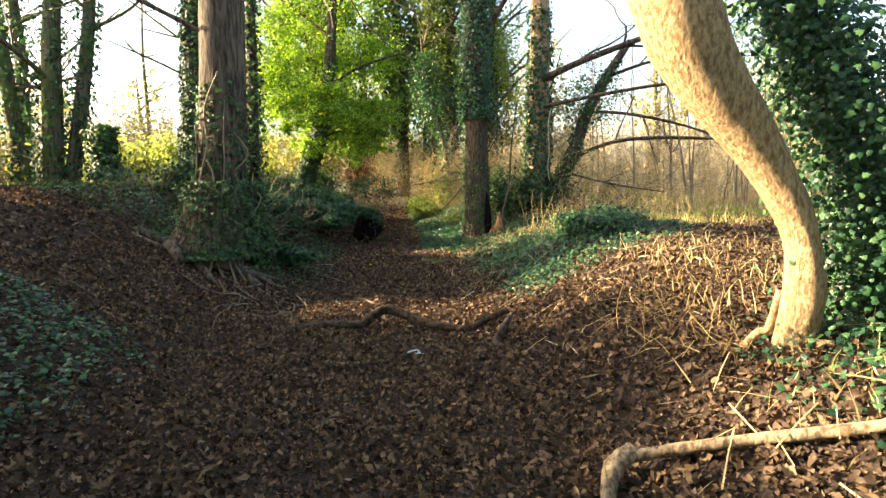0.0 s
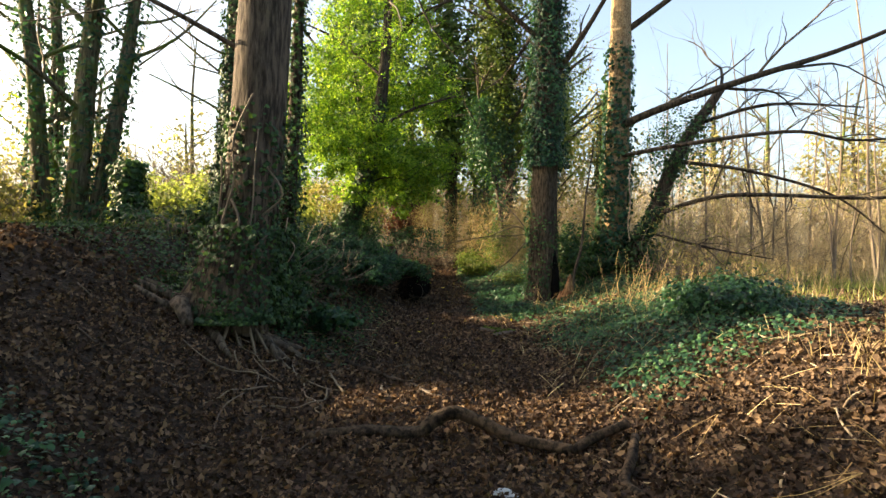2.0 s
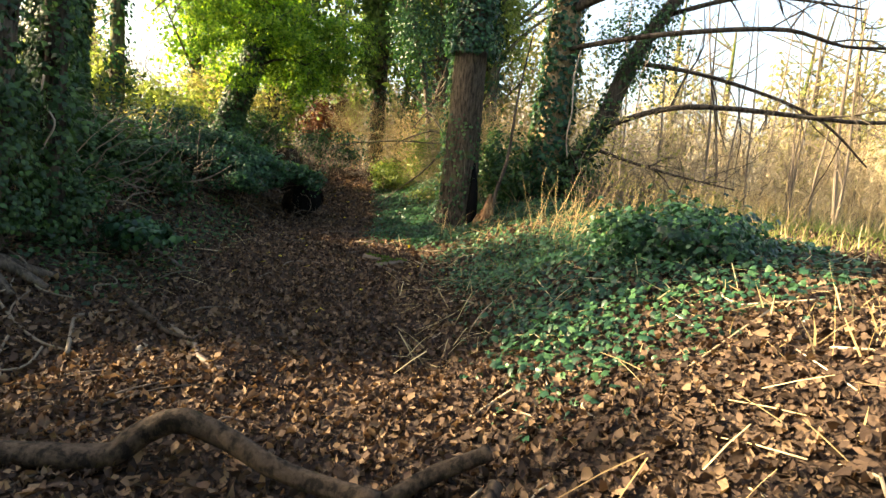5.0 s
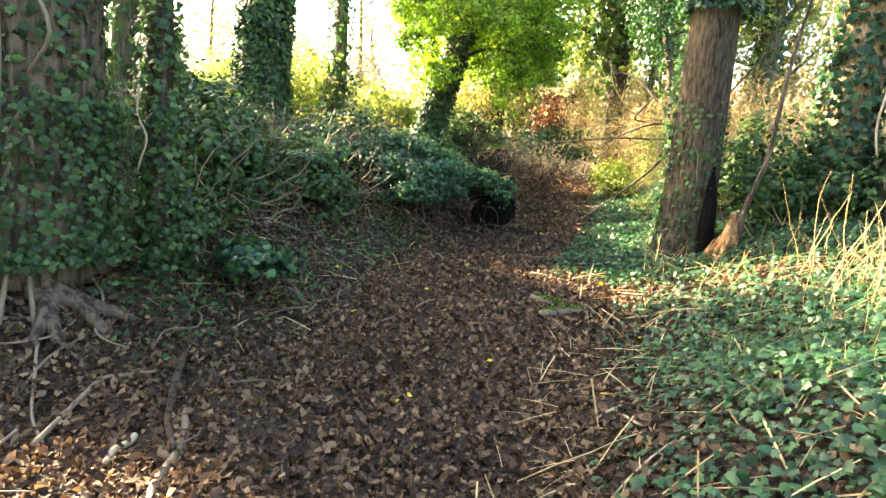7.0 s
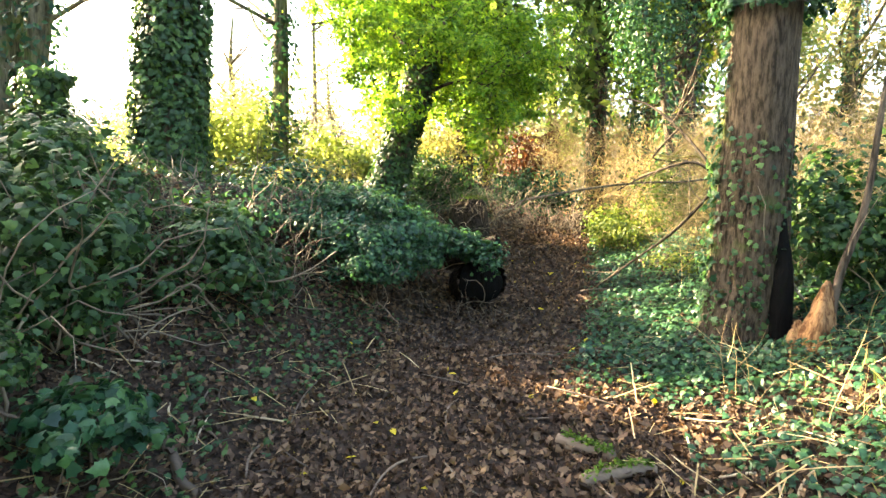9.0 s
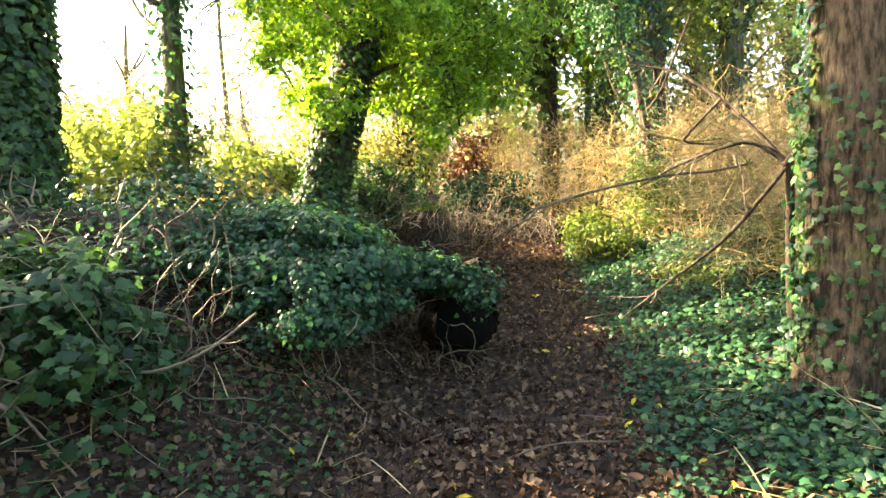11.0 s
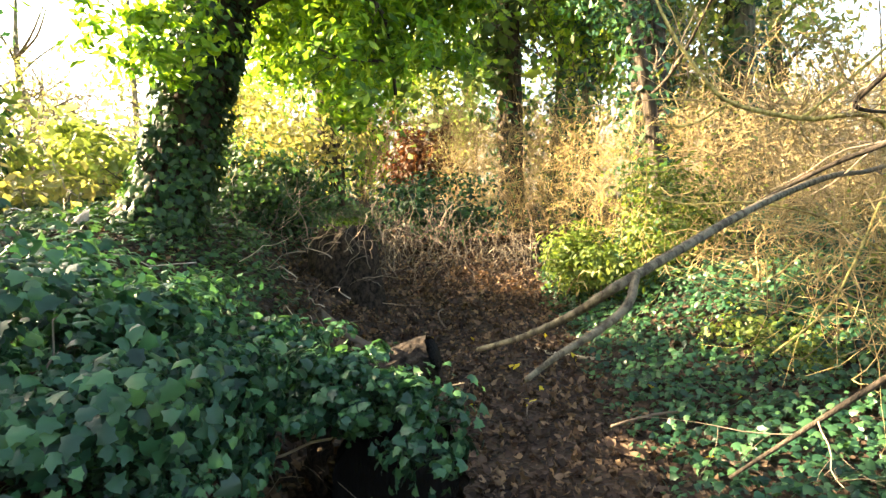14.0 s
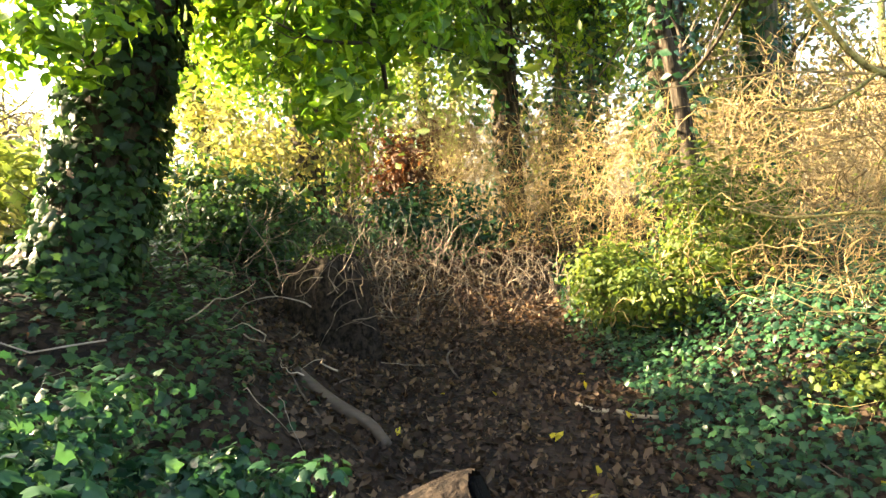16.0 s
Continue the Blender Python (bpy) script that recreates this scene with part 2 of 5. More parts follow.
R_START = [(0, 0.8), (4, 0.8), (7, 0.8), (8.5, 0.9), (10.5, 1.3), (13, 0.7), (17, 0.5), (25, 0.8)]
R_END = [(0, 3.2), (4, 3.0), (7, 3.4), (8.5, 3.2), (10.5, 4.2), (13, 3.6), (17, 2.6), (25, 4)]
R_RISE = [(0, 0.75), (4, 0.78), (7, 0.80), (8.5, 0.85), (10.5, 0.72), (13, 0.62), (17, 0.6), (25, 0.3)]


def smooth(t):
    t = np.clip(t, 0, 1)
    return t * t * (3 - 2 * t)


def wobble(x, y):
    return (0.035 * np.sin(2.1 * x + 1.3 * y) * np.sin(1.7 * y - 0.8 * x) + 0.022 * np.sin(5.1 * x - 2.3 * y + 1) * np.sin(4.3 * y + 1.9 * x)
            + 0.010 * np.sin(11 * x + 7 * y) * np.sin(9 * y - 6 * x + 2))


def ground_z(x, y):
    x, y = np.asarray(x, float), np.asarray(y, float)
    d = x - lerp_table(FLOOR_X, y)
    left = smooth((-d - lerp_table(L_START, y)) / (lerp_table(L_END, y) - lerp_table(L_START, y))) * lerp_table(L_RISE, y)
    right = smooth((d - lerp_table(R_START, y)) / (lerp_table(R_END, y) - lerp_table(R_START, y))) * lerp_table(R_RISE, y)
    z = lerp_table(FLOOR_Z, y) + left + right
    far = smooth((np.hypot(x, y - 10) - 22) / 60)
    sink = smooth((x - 4.0) / 8) * smooth((y - 10) / 8) * 0.75
    return (z - sink) * (1 - far) + 1.0 * far + wobble(x, y) * (1 - far)


def gz(x, y):
    return float(ground_z(x, y))


def mesh_np(name, verts, tris, material, smooth_shade=False):
    me = bpy.data.meshes.new(name)
    verts, tris = np.ascontiguousarray(verts, np.float32), np.ascontiguousarray(tris, np.int32)
    k = tris.shape[1]
    me.vertices.add(len(verts))
    me.vertices.foreach_set("co", verts.ravel())
    me.loops.add(tris.size)
    me.loops.foreach_set("vertex_index", tris.ravel())
    me.polygons.add(len(tris))
    me.polygons.foreach_set("loop_start", np.arange(0, tris.size, k, dtype=np.int32))
    me.polygons.foreach_set("loop_total", np.full(len(tris), k, np.int32))
    if smooth_shade:
        me.polygons.foreach_set("use_smooth", np.ones(len(tris), bool))
    me.materials.append(material)
    me.update(calc_edges=True)
    me.validate()
    return me


def part(name, geo, material, parent=None, label="", shade=True):
    """One mesh object from (verts, faces), under its thing."""
    ob = new(name, mesh_np(name, geo[0], geo[1], material, shade))
    if parent is not None:
        ob.parent = parent
        ob.matrix_parent_inverse = parent.matrix_world.inverted()
    return tagged(ob, label, kind="stuff" if name in LOOSE else "")


LOOSE = {"twig_spray", "ivy_coat", "ivy_side", "ivy_skirt", "ivy_mass", "ivy_head", "crown", "foliage", "stem_tangle", "moss"}


def thing(name, at, label, category, group="", kind=""):
    ob = new(name)
    ob.empty_display_size = 0.2
    ob.location = at
    ob.matrix_world = Matrix.Translation(at)
    return tagged(ob, label, category, group, kind)


def join(parts):
    vs, fs, n = [], [], 0
    for v, f in parts:
        vs.append(v)
        fs.append(f + n)
        n += len(v)
    return np.concatenate(vs), np.concatenate(fs)


def spline(pts, n):
    """A smooth line through a few points."""
    p = np.asarray(pts, float)
    t = np.linspace(0, len(p) - 1, n)
    i = np.clip(t.astype(int), 0, len(p) - 2)
    u = (t - i)[:, None]
    a, b, c, d = p[np.maximum(i - 1, 0)], p[i], p[i + 1], p[np.minimum(i + 2, len(p) - 1)]
    return 0.5 * (2 * b + (c - a) * u + (2 * a - 5 * b + 4 * c - d) * u ** 2 + (3 * b - a - 3 * c + d) * u ** 3)


def tube(pts, radii, sides=8, rough=0.0, cap=True, lobes=0.0, seed=0, ridges=0):
    """A tapered tube along a line; quads."""
    p = np.asarray(pts, float)
    n = len(p)
    r = np.interp(np.linspace(0, 1, n), np.linspace(0, 1, len(radii)), radii)
    tan = np.gradient(p, axis=0)
    tan /= np.linalg.norm(tan, axis=1, keepdims=True) + 1e-9
    ref = np.array([0.0, 1.0, 0.0]) if abs(tan[0][2]) > 0.7 else np.array([0.0, 0.0, 1.0])
    u = np.cross(tan, ref)
    u /= np.linalg.norm(u, axis=1, keepdims=True) + 1e-9
    w = np.cross(tan, u)
    a = np.linspace(0, 2 * math.pi, sides, endpoint=False)
    g = np.random.default_rng(seed)
    ph = g.uniform(0, 6.28, 4)
    s = np.linspace(0, 1, n)[:, None] * n * 0.6
    rad = r[:, None] * (1 + lobes * (0.6 * np.sin(3 * a + ph[0] + 0.25 * s) + 0.4 * np.sin(5 * a + ph[1] - 0.3 * s)) + rough * g.uniform(-1, 1, (n, sides)))
    if ridges:
        rad = rad * (1 + 0.12 * np.abs(np.sin(0.5 * ridges * a + 0.5 * np.sin(1.7 * s + ph[2]) + 0.8 * np.sin(0.9 * s + 2 * a + ph[3]))))
    v = p[:, None, :] + rad[..., None] * (np.cos(a)[None, :, None] * u[:, None, :] + np.sin(a)[None, :, None] * w[:, None, :])
    idx = np.arange(n * sides).reshape(n, sides)
    q = np.stack([idx[:-1], np.roll(idx, -1, 1)[:-1], np.roll(idx, -1, 1)[1:], idx[1:]], -1).reshape(-1, 4)
    v = v.reshape(-1, 3)
    if cap:
        m = len(v)
        v = np.concatenate([v, p[:1], p[-1:]])
        q2 = np.array([[idx[-1, i], idx[-1, (i + 1) % sides], m + 1, m + 1] for i in range(sides)] + [[idx[0, (i + 1) % sides], idx[0, i], m, m] for i in range(sides)])
        tri = np.concatenate([q[:, [0, 1, 2]], q[:, [0, 2, 3]], q2[:, :3]])
        return v, tri
    return v, np.concatenate([q[:, [0, 1, 2]], q[:, [0, 2, 3]]])


IVY_V = np.array([(0, 0, 0.05), (0.12, -0.40, 0.02), (0.50, -0.28, -0.14), (0.36, 0.0, -0.03), (0.42, 0.30, -0.12), (0.22, 0.36, -0.02), (0, 0.78, -0.16),
                  (-0.22, 0.36, -0.02), (-0.42, 0.30, -0.12), (-0.36, 0.0, -0.03), (-0.50, -0.28, -0.14), (-0.12, -0.40, 0.02)])
IVY_F = np.array([(0, i, i + 1) for i in range(1, 11)] + [(0, 11, 1)])
OVAL_V = np.array([(0, -0.5, 0), (0.24, -0.1, 0.07), (0.17, 0.28, 0.05), (0, 0.55, -0.05), (-0.17, 0.28, 0.05), (-0.24, -0.1, 0.07), (0, 0.05, -0.02)])
OVAL_F = np.array([(6, 0, 1), (6, 1, 2), (6, 2, 3), (6, 3, 4), (6, 4, 5), (6, 5, 0)])
DEAD_V = np.array([(0, -0.5, 0.03), (0.30, -0.12, 0.10), (0.20, 0.30, -0.04), (0, 0.56, 0.10), (-0.26, 0.22, 0.05), (-0.28, -0.18, -0.03), (0.02, 0.02, -0.05)])
KITE_V = np.array([(0, -0.5, 0), (0.26, 0.0, 0.07), (0, 0.5, 0.0), (-0.26, 0.0, 0.07)])
KITE_F = np.array([(0, 1, 2), (0, 2, 3)])
BLADE_V = np.array([(-0.012, 0, 0), (0.012, 0, 0), (0.010, 0.10, 0.55), (-0.010, 0.10, 0.55), (0.0, 0.30, 1.0)])
BLADE_F = np.array([(0, 1, 2), (0, 2, 3), (3, 2, 4)])


def scatter(pos, nrm, size, shape, squash=None):
    """Copies of a small leaf at places, facing along normals, each turned at will."""
    V, Fc = shape
    pos, nrm = np.asarray(pos, float), np.asarray(nrm, float)
    n, k = len(pos), len(V)
    z = nrm / (np.linalg.norm(nrm, axis=1, keepdims=True) + 1e-9)
    r = rng.normal(size=(n, 3))
    x = np.cross(r, z)
    x /= np.linalg.norm(x, axis=1, keepdims=True) + 1e-9
    y = np.cross(z, x)
    s = np.broadcast_to(np.asarray(size, float), (n,))[:, None, None]
    B = np.stack([x, y, z], 1)
    T = np.broadcast_to(V, (n, k, 3))
    if squash is not None:
        T = T * squash[:, None, :]
    out = pos[:, None, :] + s * np.einsum('nki,nij->nkj', T, B)
    f = (Fc[None] + (np.arange(n) * k)[:, None, None]).reshape(-1, Fc.shape[1])
    return out.reshape(-1, 3), f


IVY, OVAL, DEAD, KITE = (IVY_V, IVY_F), (OVAL_V, OVAL_F), (DEAD_V, OVAL_F), (KITE_V, KITE_F)


def clear_of_path(p, gap=0.42):
    """Which places keep clear of the walker."""
    ok = np.ones(len(p), bool)
    rows = [(np.array(e)) for _, e, _, _ in PATH]
    for a, b in zip(rows[:-1], rows[1:]):
        for t in (0, 0.25, 0.5, 0.75, 1):
            ok &= np.linalg.norm(p - (a + (b - a) * t), axis=1) > gap
    return ok


def cloud(center, radii, n, clumps=30, spread=0.28, shell=0.55, floor=True, seed=1):
    """Leaf places in an uneven mass: clumps around an ellipsoid, with gaps."""
    g = np.random.default_rng(seed)
    c, R = np.asarray(center, float), np.asarray(radii, float)
    d = g.normal(size=(clumps, 3))
    d /= np.linalg.norm(d, axis=1, keepdims=True)
    rr = shell + (1 - shell) * g.random(clumps) ** 0.6
    cc = d * rr[:, None]
    k = g.integers(0, clumps, n)
    cs = spread * g.uniform(0.6, 1.4, clumps)
    off = g.normal(size=(n, 3)) * cs[k][:, None]
    p = c + (cc[k] + off) * R
    nrm = off / (np.linalg.norm(off, axis=1, keepdims=True) + 1e-9) + 0.6 * cc[k] + np.array([0, 0, 0.6]) + g.normal(size=(n, 3)) * 0.55
    if floor:
        ok = p[:, 2] > ground_z(p[:, 0], p[:, 1]) + 0.02
        p, nrm = p[ok], nrm[ok]
    ok = clear_of_path(p)
    return p[ok], nrm[ok]


def twig_lines(n, start, aim, length, bend, seed, sides=3, r0=0.006, segs=5):
    """Many thin crooked twigs: start(g, n) and aim(g, n) give places and directions."""
    g = np.random.default_rng(seed)
    p0, d0 = start(g, n), aim(g, n)
    d0 = d0 / (np.linalg.norm(d0, axis=1, keepdims=True) + 1e-9)
    L = length * g.uniform(0.45, 1.3, n)
    pts = [p0]
    d = d0.copy()
    for i in range(segs):
        d = d + g.normal(size=(n, 3)) * bend
        d /= np.linalg.norm(d, axis=1, keepdims=True)
        pts.append(pts[-1] + d * (L / segs)[:, None])
    P = np.stack(pts, 1)
    ok = np.ones(n, bool)
    for i in range(segs + 1):
        ok &= clear_of_path(P[:, i], 0.3)
    P = P[ok]
    n = len(P)
    m = segs + 1
    tan = np.gradient(P, axis=1)
    tan /= np.linalg.norm(tan, axis=2, keepdims=True) + 1e-9
    ref = np.array([0.31, 0.57, 0.76])
    u = np.cross(tan, ref)
    u /= np.linalg.norm(u, axis=2, keepdims=True) + 1e-9
    w = np.cross(tan, u)
    a = np.linspace(0, 2 * math.pi, sides, endpoint=False)
    rad = (r0 * g.uniform(0.5, 1.5, n))[:, None] * np.linspace(1, 0.25, m)[None]
    v = P[:, :, None, :] + rad[:, :, None, None] * (np.cos(a)[None, None, :, None] * u[:, :, None, :] + np.sin(a)[None, None, :, None] * w[:, :, None, :])
    idx = np.arange(n * m * sides).reshape(n, m, sides)
    nx = np.roll(idx, -1, 2)
    q = np.stack([idx[:, :-1], nx[:, :-1], nx[:, 1:], idx[:, 1:]], -1).reshape(-1, 4)
    return (v.reshape(-1, 3), np.concatenate([q[:, [0, 1, 2]], q[:, [0, 2, 3]]])), P


def around(c, R):
    c, R = np.asarray(c, float), np.asarray(R, float)
    return lambda g, n: c + g.uniform(-1, 1, (n, 3)) * R


def aimed(d, loose):
    d = np.asarray(d, float)
    return lambda g, n: d + g.normal(size=(n, 3)) * loose


def on_ground(box, n, seed, keep=None):
    g = np.random.default_rng(seed)
    x = g.uniform(box[0], box[1], n)
    y = g.uniform(box[2], box[3], n)
    if keep is not None:
        k = keep(x, y, g)
        x, y = x[k], y[k]
    return x, y


def ground_normals(x, y):
    e = 0.05
    return np.stack([-(ground_z(x + e, y) - ground_z(x - e, y)) / (2 * e), -(ground_z(x, y + e) - ground_z(x, y - e)) / (2 * e), np.ones_like(x)], 1)


# ---- ground ----
def axis(lo, hi, near_lo, near_hi, fine):
    a = list(np.arange(near_lo, near_hi + 1e-6, fine))
    s, p = fine, near_hi
    while p < hi:
        s *= 1.25
        p += s
        a.append(min(p, hi))
    s, p = fine, near_lo
    while p > lo:
        s *= 1.25
        p -= s
        a.insert(0, max(p, lo))
    return np.array(a)


gx, gy = axis(-400, 400, -9, 9, 0.14), axis(-200, 600, -1, 26, 0.14)
GX, GY = np.meshgrid(gx, gy)
GZ = ground_z(GX, GY)
gi = np.arange(GX.size).reshape(GX.shape)
gq = np.stack([gi[:-1, :-1], gi[:-1, 1:], gi[1:, 1:], gi[1:, :-1]], -1).reshape(-1, 4)
ground = part("ground", (np.stack([GX, GY, GZ], -1).reshape(-1, 3), gq), M_SOIL)
tagged(ground, "sunken woodland path of dark brown leaf mould between banks", "ground", kind="structure")


def ivy_zone(x, y):
    """How much ivy covers the ground, 0 to 1."""
    d = x - lerp_table(FLOOR_X, y)
    n = 0.5 + 0.5 * np.sin(1.9 * x + 0.7 * y + 0.6) * np.sin(1.3 * y - 1.1 * x) + 0.25 * np.sin(4.3 * x + 3.1 * y)
    a = smooth((d - 1.2) / 0.7) * smooth((4.6 - d) / 1.0) * smooth((y - 6.15 - 0.32 * (d - 1.5)) / 1.2) * smooth((12.0 - y) / 1.5) * (0.45 + 0.5 * n)
    b = smooth((d - 0.35) / 0.4) * smooth((y - 11.3) / 1.0) * smooth((21 - y) / 3) * (0.65 + 0.5 * n)
    c = smooth((-d - 1.9) / 0.6) * smooth((5.4 - y) / 0.7) * smooth((y - 1.5) / 1.0) * (0.6 + 0.4 * n)
    e = smooth((-d - 0.9) / 0.6) * smooth((y - 8.0) / 0.8) * smooth((13 - y) / 0.8) * (0.30 + 0.55 * n)
    f = smooth((-d - 1.3) / 0.7) * smooth((y - 13) / 1.2) * (0.6 + 0.5 * n) * smooth((np.hypot(x + 2.9, y - 16.2) - 0.45) / 0.3)
    h = smooth((-d - 3.0) / 0.9) * smooth((y - 7.6) / 0.8) * (0.35 + 0.4 * n)
    k = smooth((d - 2.1) / 0.5) * smooth((4.0 - y) / 0.8) * (0.3 + 0.5 * n)
    return np.clip(np.max([a, b, c, e, f, h, k], 0), 0, 1)


def ivy_ground(name, box, n, label, seed, size=(0.026, 0.054), lift=(0.02, 0.12), mat=None):
    x, y = on_ground(box, n, seed, lambda x, y, g: g.random(len(x)) < ivy_zone(x, y))
    g = np.random.default_rng(seed + 50)
    z = ground_z(x, y) + g.uniform(*lift, len(x)) * (0.4 + 0.9 * ivy_zone(x, y))
    nrm = ground_normals(x, y) + g.normal(size=(len(x), 3)) * 0.55 + np.array([-0.25, -0.15, 0.35])
    ob = part(name, scatter(np.stack([x, y, z], 1), nrm, g.uniform(*size, len(x)), IVY), mat or M_IVY, shade=False)
    return tagged(ob, label, "ivy", kind="stuff")


def litter(name, box, n, label, seed, size=(0.022, 0.082), cut=0.85):
    x, y = on_ground(box, n, seed, lambda x, y, g: g.random(len(x)) > cut * ivy_zone(x, y))
    g = np.random.default_rng(seed + 90)
    z = ground_z(x, y) + g.uniform(0.004, 0.048, len(x))
    nrm = ground_normals(x, y) + g.normal(size=(len(x), 3)) * 0.72
    sq = np.stack([g.uniform(0.6, 1.15, len(x)), g.uniform(0.75, 1.2, len(x)), g.uniform(0.8, 3.6, len(x))], 1)
    ob = part(name, scatter(np.stack([x, y, z], 1), nrm, size[0] + (size[1] - size[0]) * g.random(len(x)) ** 1.8, DEAD, sq), M_DEAD, shade=False)
    return tagged(ob, label, "leaf litter", kind="stuff")


litter("leaf_litter", (-4.5, 4.0, 1.2, 12.5), 150000, "carpet of curled brown dead leaves on the path", 11)
litter("leaf_litter", (-4.0, 2.5, 12.5, 21), 48000, "brown dead leaves lying up the rising path", 12)
litter("leaf_litter", (-9, -4.5, 2.0, 12), 24000, "brown dead leaves on the upper bank", 13, (0.05, 0.105))
litter("leaf_litter", (4.0, 7.5, 1.5, 12), 14000, "brown dead leaves strewn over the field edge", 14, (0.04, 0.095))
ivy_ground("ground_ivy", (0.0, 5.0, 6.3, 12.5), 42000, "glossy green ivy trailing over the bank", 21)
ivy_ground("ground_ivy", (-1.2, 3.2, 11.0, 22), 62000, "dark green ivy covering the foot of the bank", 22)
ivy_ground("ground_ivy", (-6.0, -1.8, 1.5, 5.6), 15000, "low ivy clump on the bank beside the path", 23)
ivy_ground("ground_ivy", (-8.5, -1.6, 7.6, 13.2), 22000, "sparse ivy creeping between dead leaves", 24, mat=M_IVYD)
ivy_ground("ground_ivy", (-7.0, -1.8, 13, 22), 42000, "matted old ivy on the far bank", 25, mat=M_IVYD)
ivy_ground("ground_ivy", (1.2, 4.5, 1.2, 4.0), 6000, "ivy scattered at the foot of the leaning tree", 26)


# ---- trees ----
def ivy_coat(line, radii, n, thick, seed, lo=0.0, hi=1.0, side=None):
    """Leaf places on a trunk: round the line, between two heights along it."""
    g = np.random.default_rng(seed)
    p = spline(line, 60)
    t = lo + (hi - lo) * g.random(n)
    i = np.clip((t * 59).astype(int), 0, 58)
    c = p[i] + (p[i + 1] - p[i]) * g.random(n)[:, None]
    r = np.interp(t, np.linspace(0, 1, len(radii)), radii)
    a = g.uniform(0, 2 * math.pi, n) if side is None else g.normal(side[0], side[1], n)
    lump = 1 + 0.45 * np.sin(3 * a + 9 * t) * np.sin(21 * t + 2 * a)
    out = np.stack([np.cos(a), np.sin(a), np.zeros(n)], 1)
    q = c + out * (r + thick * g.random(n) ** 0.8 * lump)[:, None]
    nrm = out + g.normal(size=(n, 3)) * 0.45 + np.array([0, 0, 0.35])
    return q, nrm


def branch_system(starts, seed, levels=2, kids=5, spread=0.8, droop=0.0, sides=5):
    """Side branches off given lines. Returns a list of (line, radius at its base)."""
    g = np.random.default_rng(seed)
    out, layer = [], starts
    for lv in range(levels):
        nxt = []
        for line, r in layer:
            L = np.linalg.norm(np.diff(line, axis=0), axis=1).sum()
            for k in range(kids):
                t = g.uniform(0.25, 0.98)
                i = min(int(t * (len(line) - 1)), len(line) - 2)
                base = line[i]
                d = line[i + 1] - line[i]
                d = d / (np.linalg.norm(d) + 1e-9) + g.normal(size=3) * spread + np.array([0, 0, 0.25 - droop])
                d /= np.linalg.norm(d)
                ln = L * g.uniform(0.25, 0.5)
                pts = [base]
                for s in range(4):
                    d = d + g.normal(size=3) * 0.22 + np.array([0, 0, -0.06 * droop])
                    d /= np.linalg.norm(d)
                    pts.append(pts[-1] + d * ln / 4)
                nxt.append((spline(pts, 8), r * g.uniform(0.3, 0.5) * (1.1 - 0.6 * t)))
        out += nxt
        layer = nxt
    return out


def tubes(lines, sides=4):
    return join([tube(l, (r, r * 0.35), sides, cap=False) for l, r in lines])


def make_tree(name, at, label, trunk, radii, limbs=(), bark=None, ivy=0, ivy_thick=0.1, ivy_range=(0.0, 1.0), ivy_mat=None, twigs=(2, 4), seed=1,
              sides=18, roots=0, leaf=0.058, twig_spread=0.8, limb_mat=None, side=None, flare=1.0):
    t = thing(name, at, label, "tree")
    line = spline(trunk, 40)
    rr = list(radii)
    part("trunk", tube(line, [rr[0] * flare] + rr, sides, 0.02, True, 0.06, seed), bark or M_BARK, t)
    all_limbs = []
    for pts, r in limbs:
        l = spline(pts, 22)
        part("limb", tube(l, (r, r * 0.7, r * 0.3), 8, 0.03, True, 0.05, seed + 3), limb_mat or bark or M_BARK, t)
        all_limbs.append((l, r))
    if all_limbs and twigs[0]:
        part("twig_spray", tubes(branch_system(all_limbs, seed + 5, twigs[0], twigs[1], twig_spread)), M_TWIGD, t)
    for k in range(roots):
        g = np.random.default_rng(seed * 10 + k)
        a = g.uniform(0, 6.28)
        r0 = rr[0]
        p = np.array(at)
        pts = [p + np.array([0.6 * r0 * math.cos(a), 0.6 * r0 * math.sin(a), 0.5 * g.uniform(0.5, 1.4)])]
        for s in (0.9, 1.3, 1.9):
            b = a + g.normal() * 0.15
            x, y = p[0] + s * r0 * 1.2 * math.cos(b), p[1] + s * r0 * 1.2 * math.sin(b)
            pts.append(np.array([x, y, gz(x, y) + 0.12 / s - 0.03]))
        part("root", tube(spline(pts, 10), (0.065 * flare * r0 / 0.35, 0.03), 7, 0.05, True, 0.08, k), bark or M_BARK, t)
    if ivy:
        q, nrm = ivy_coat(trunk, radii, ivy, ivy_thick, seed + 9, *ivy_range, side)
        part("ivy_coat", scatter(q, nrm, np.random.default_rng(seed).uniform(leaf * 0.6, leaf * 1.3, len(q)), IVY), ivy_mat or M_IVYD, t, "climbing ivy", False)
    return t


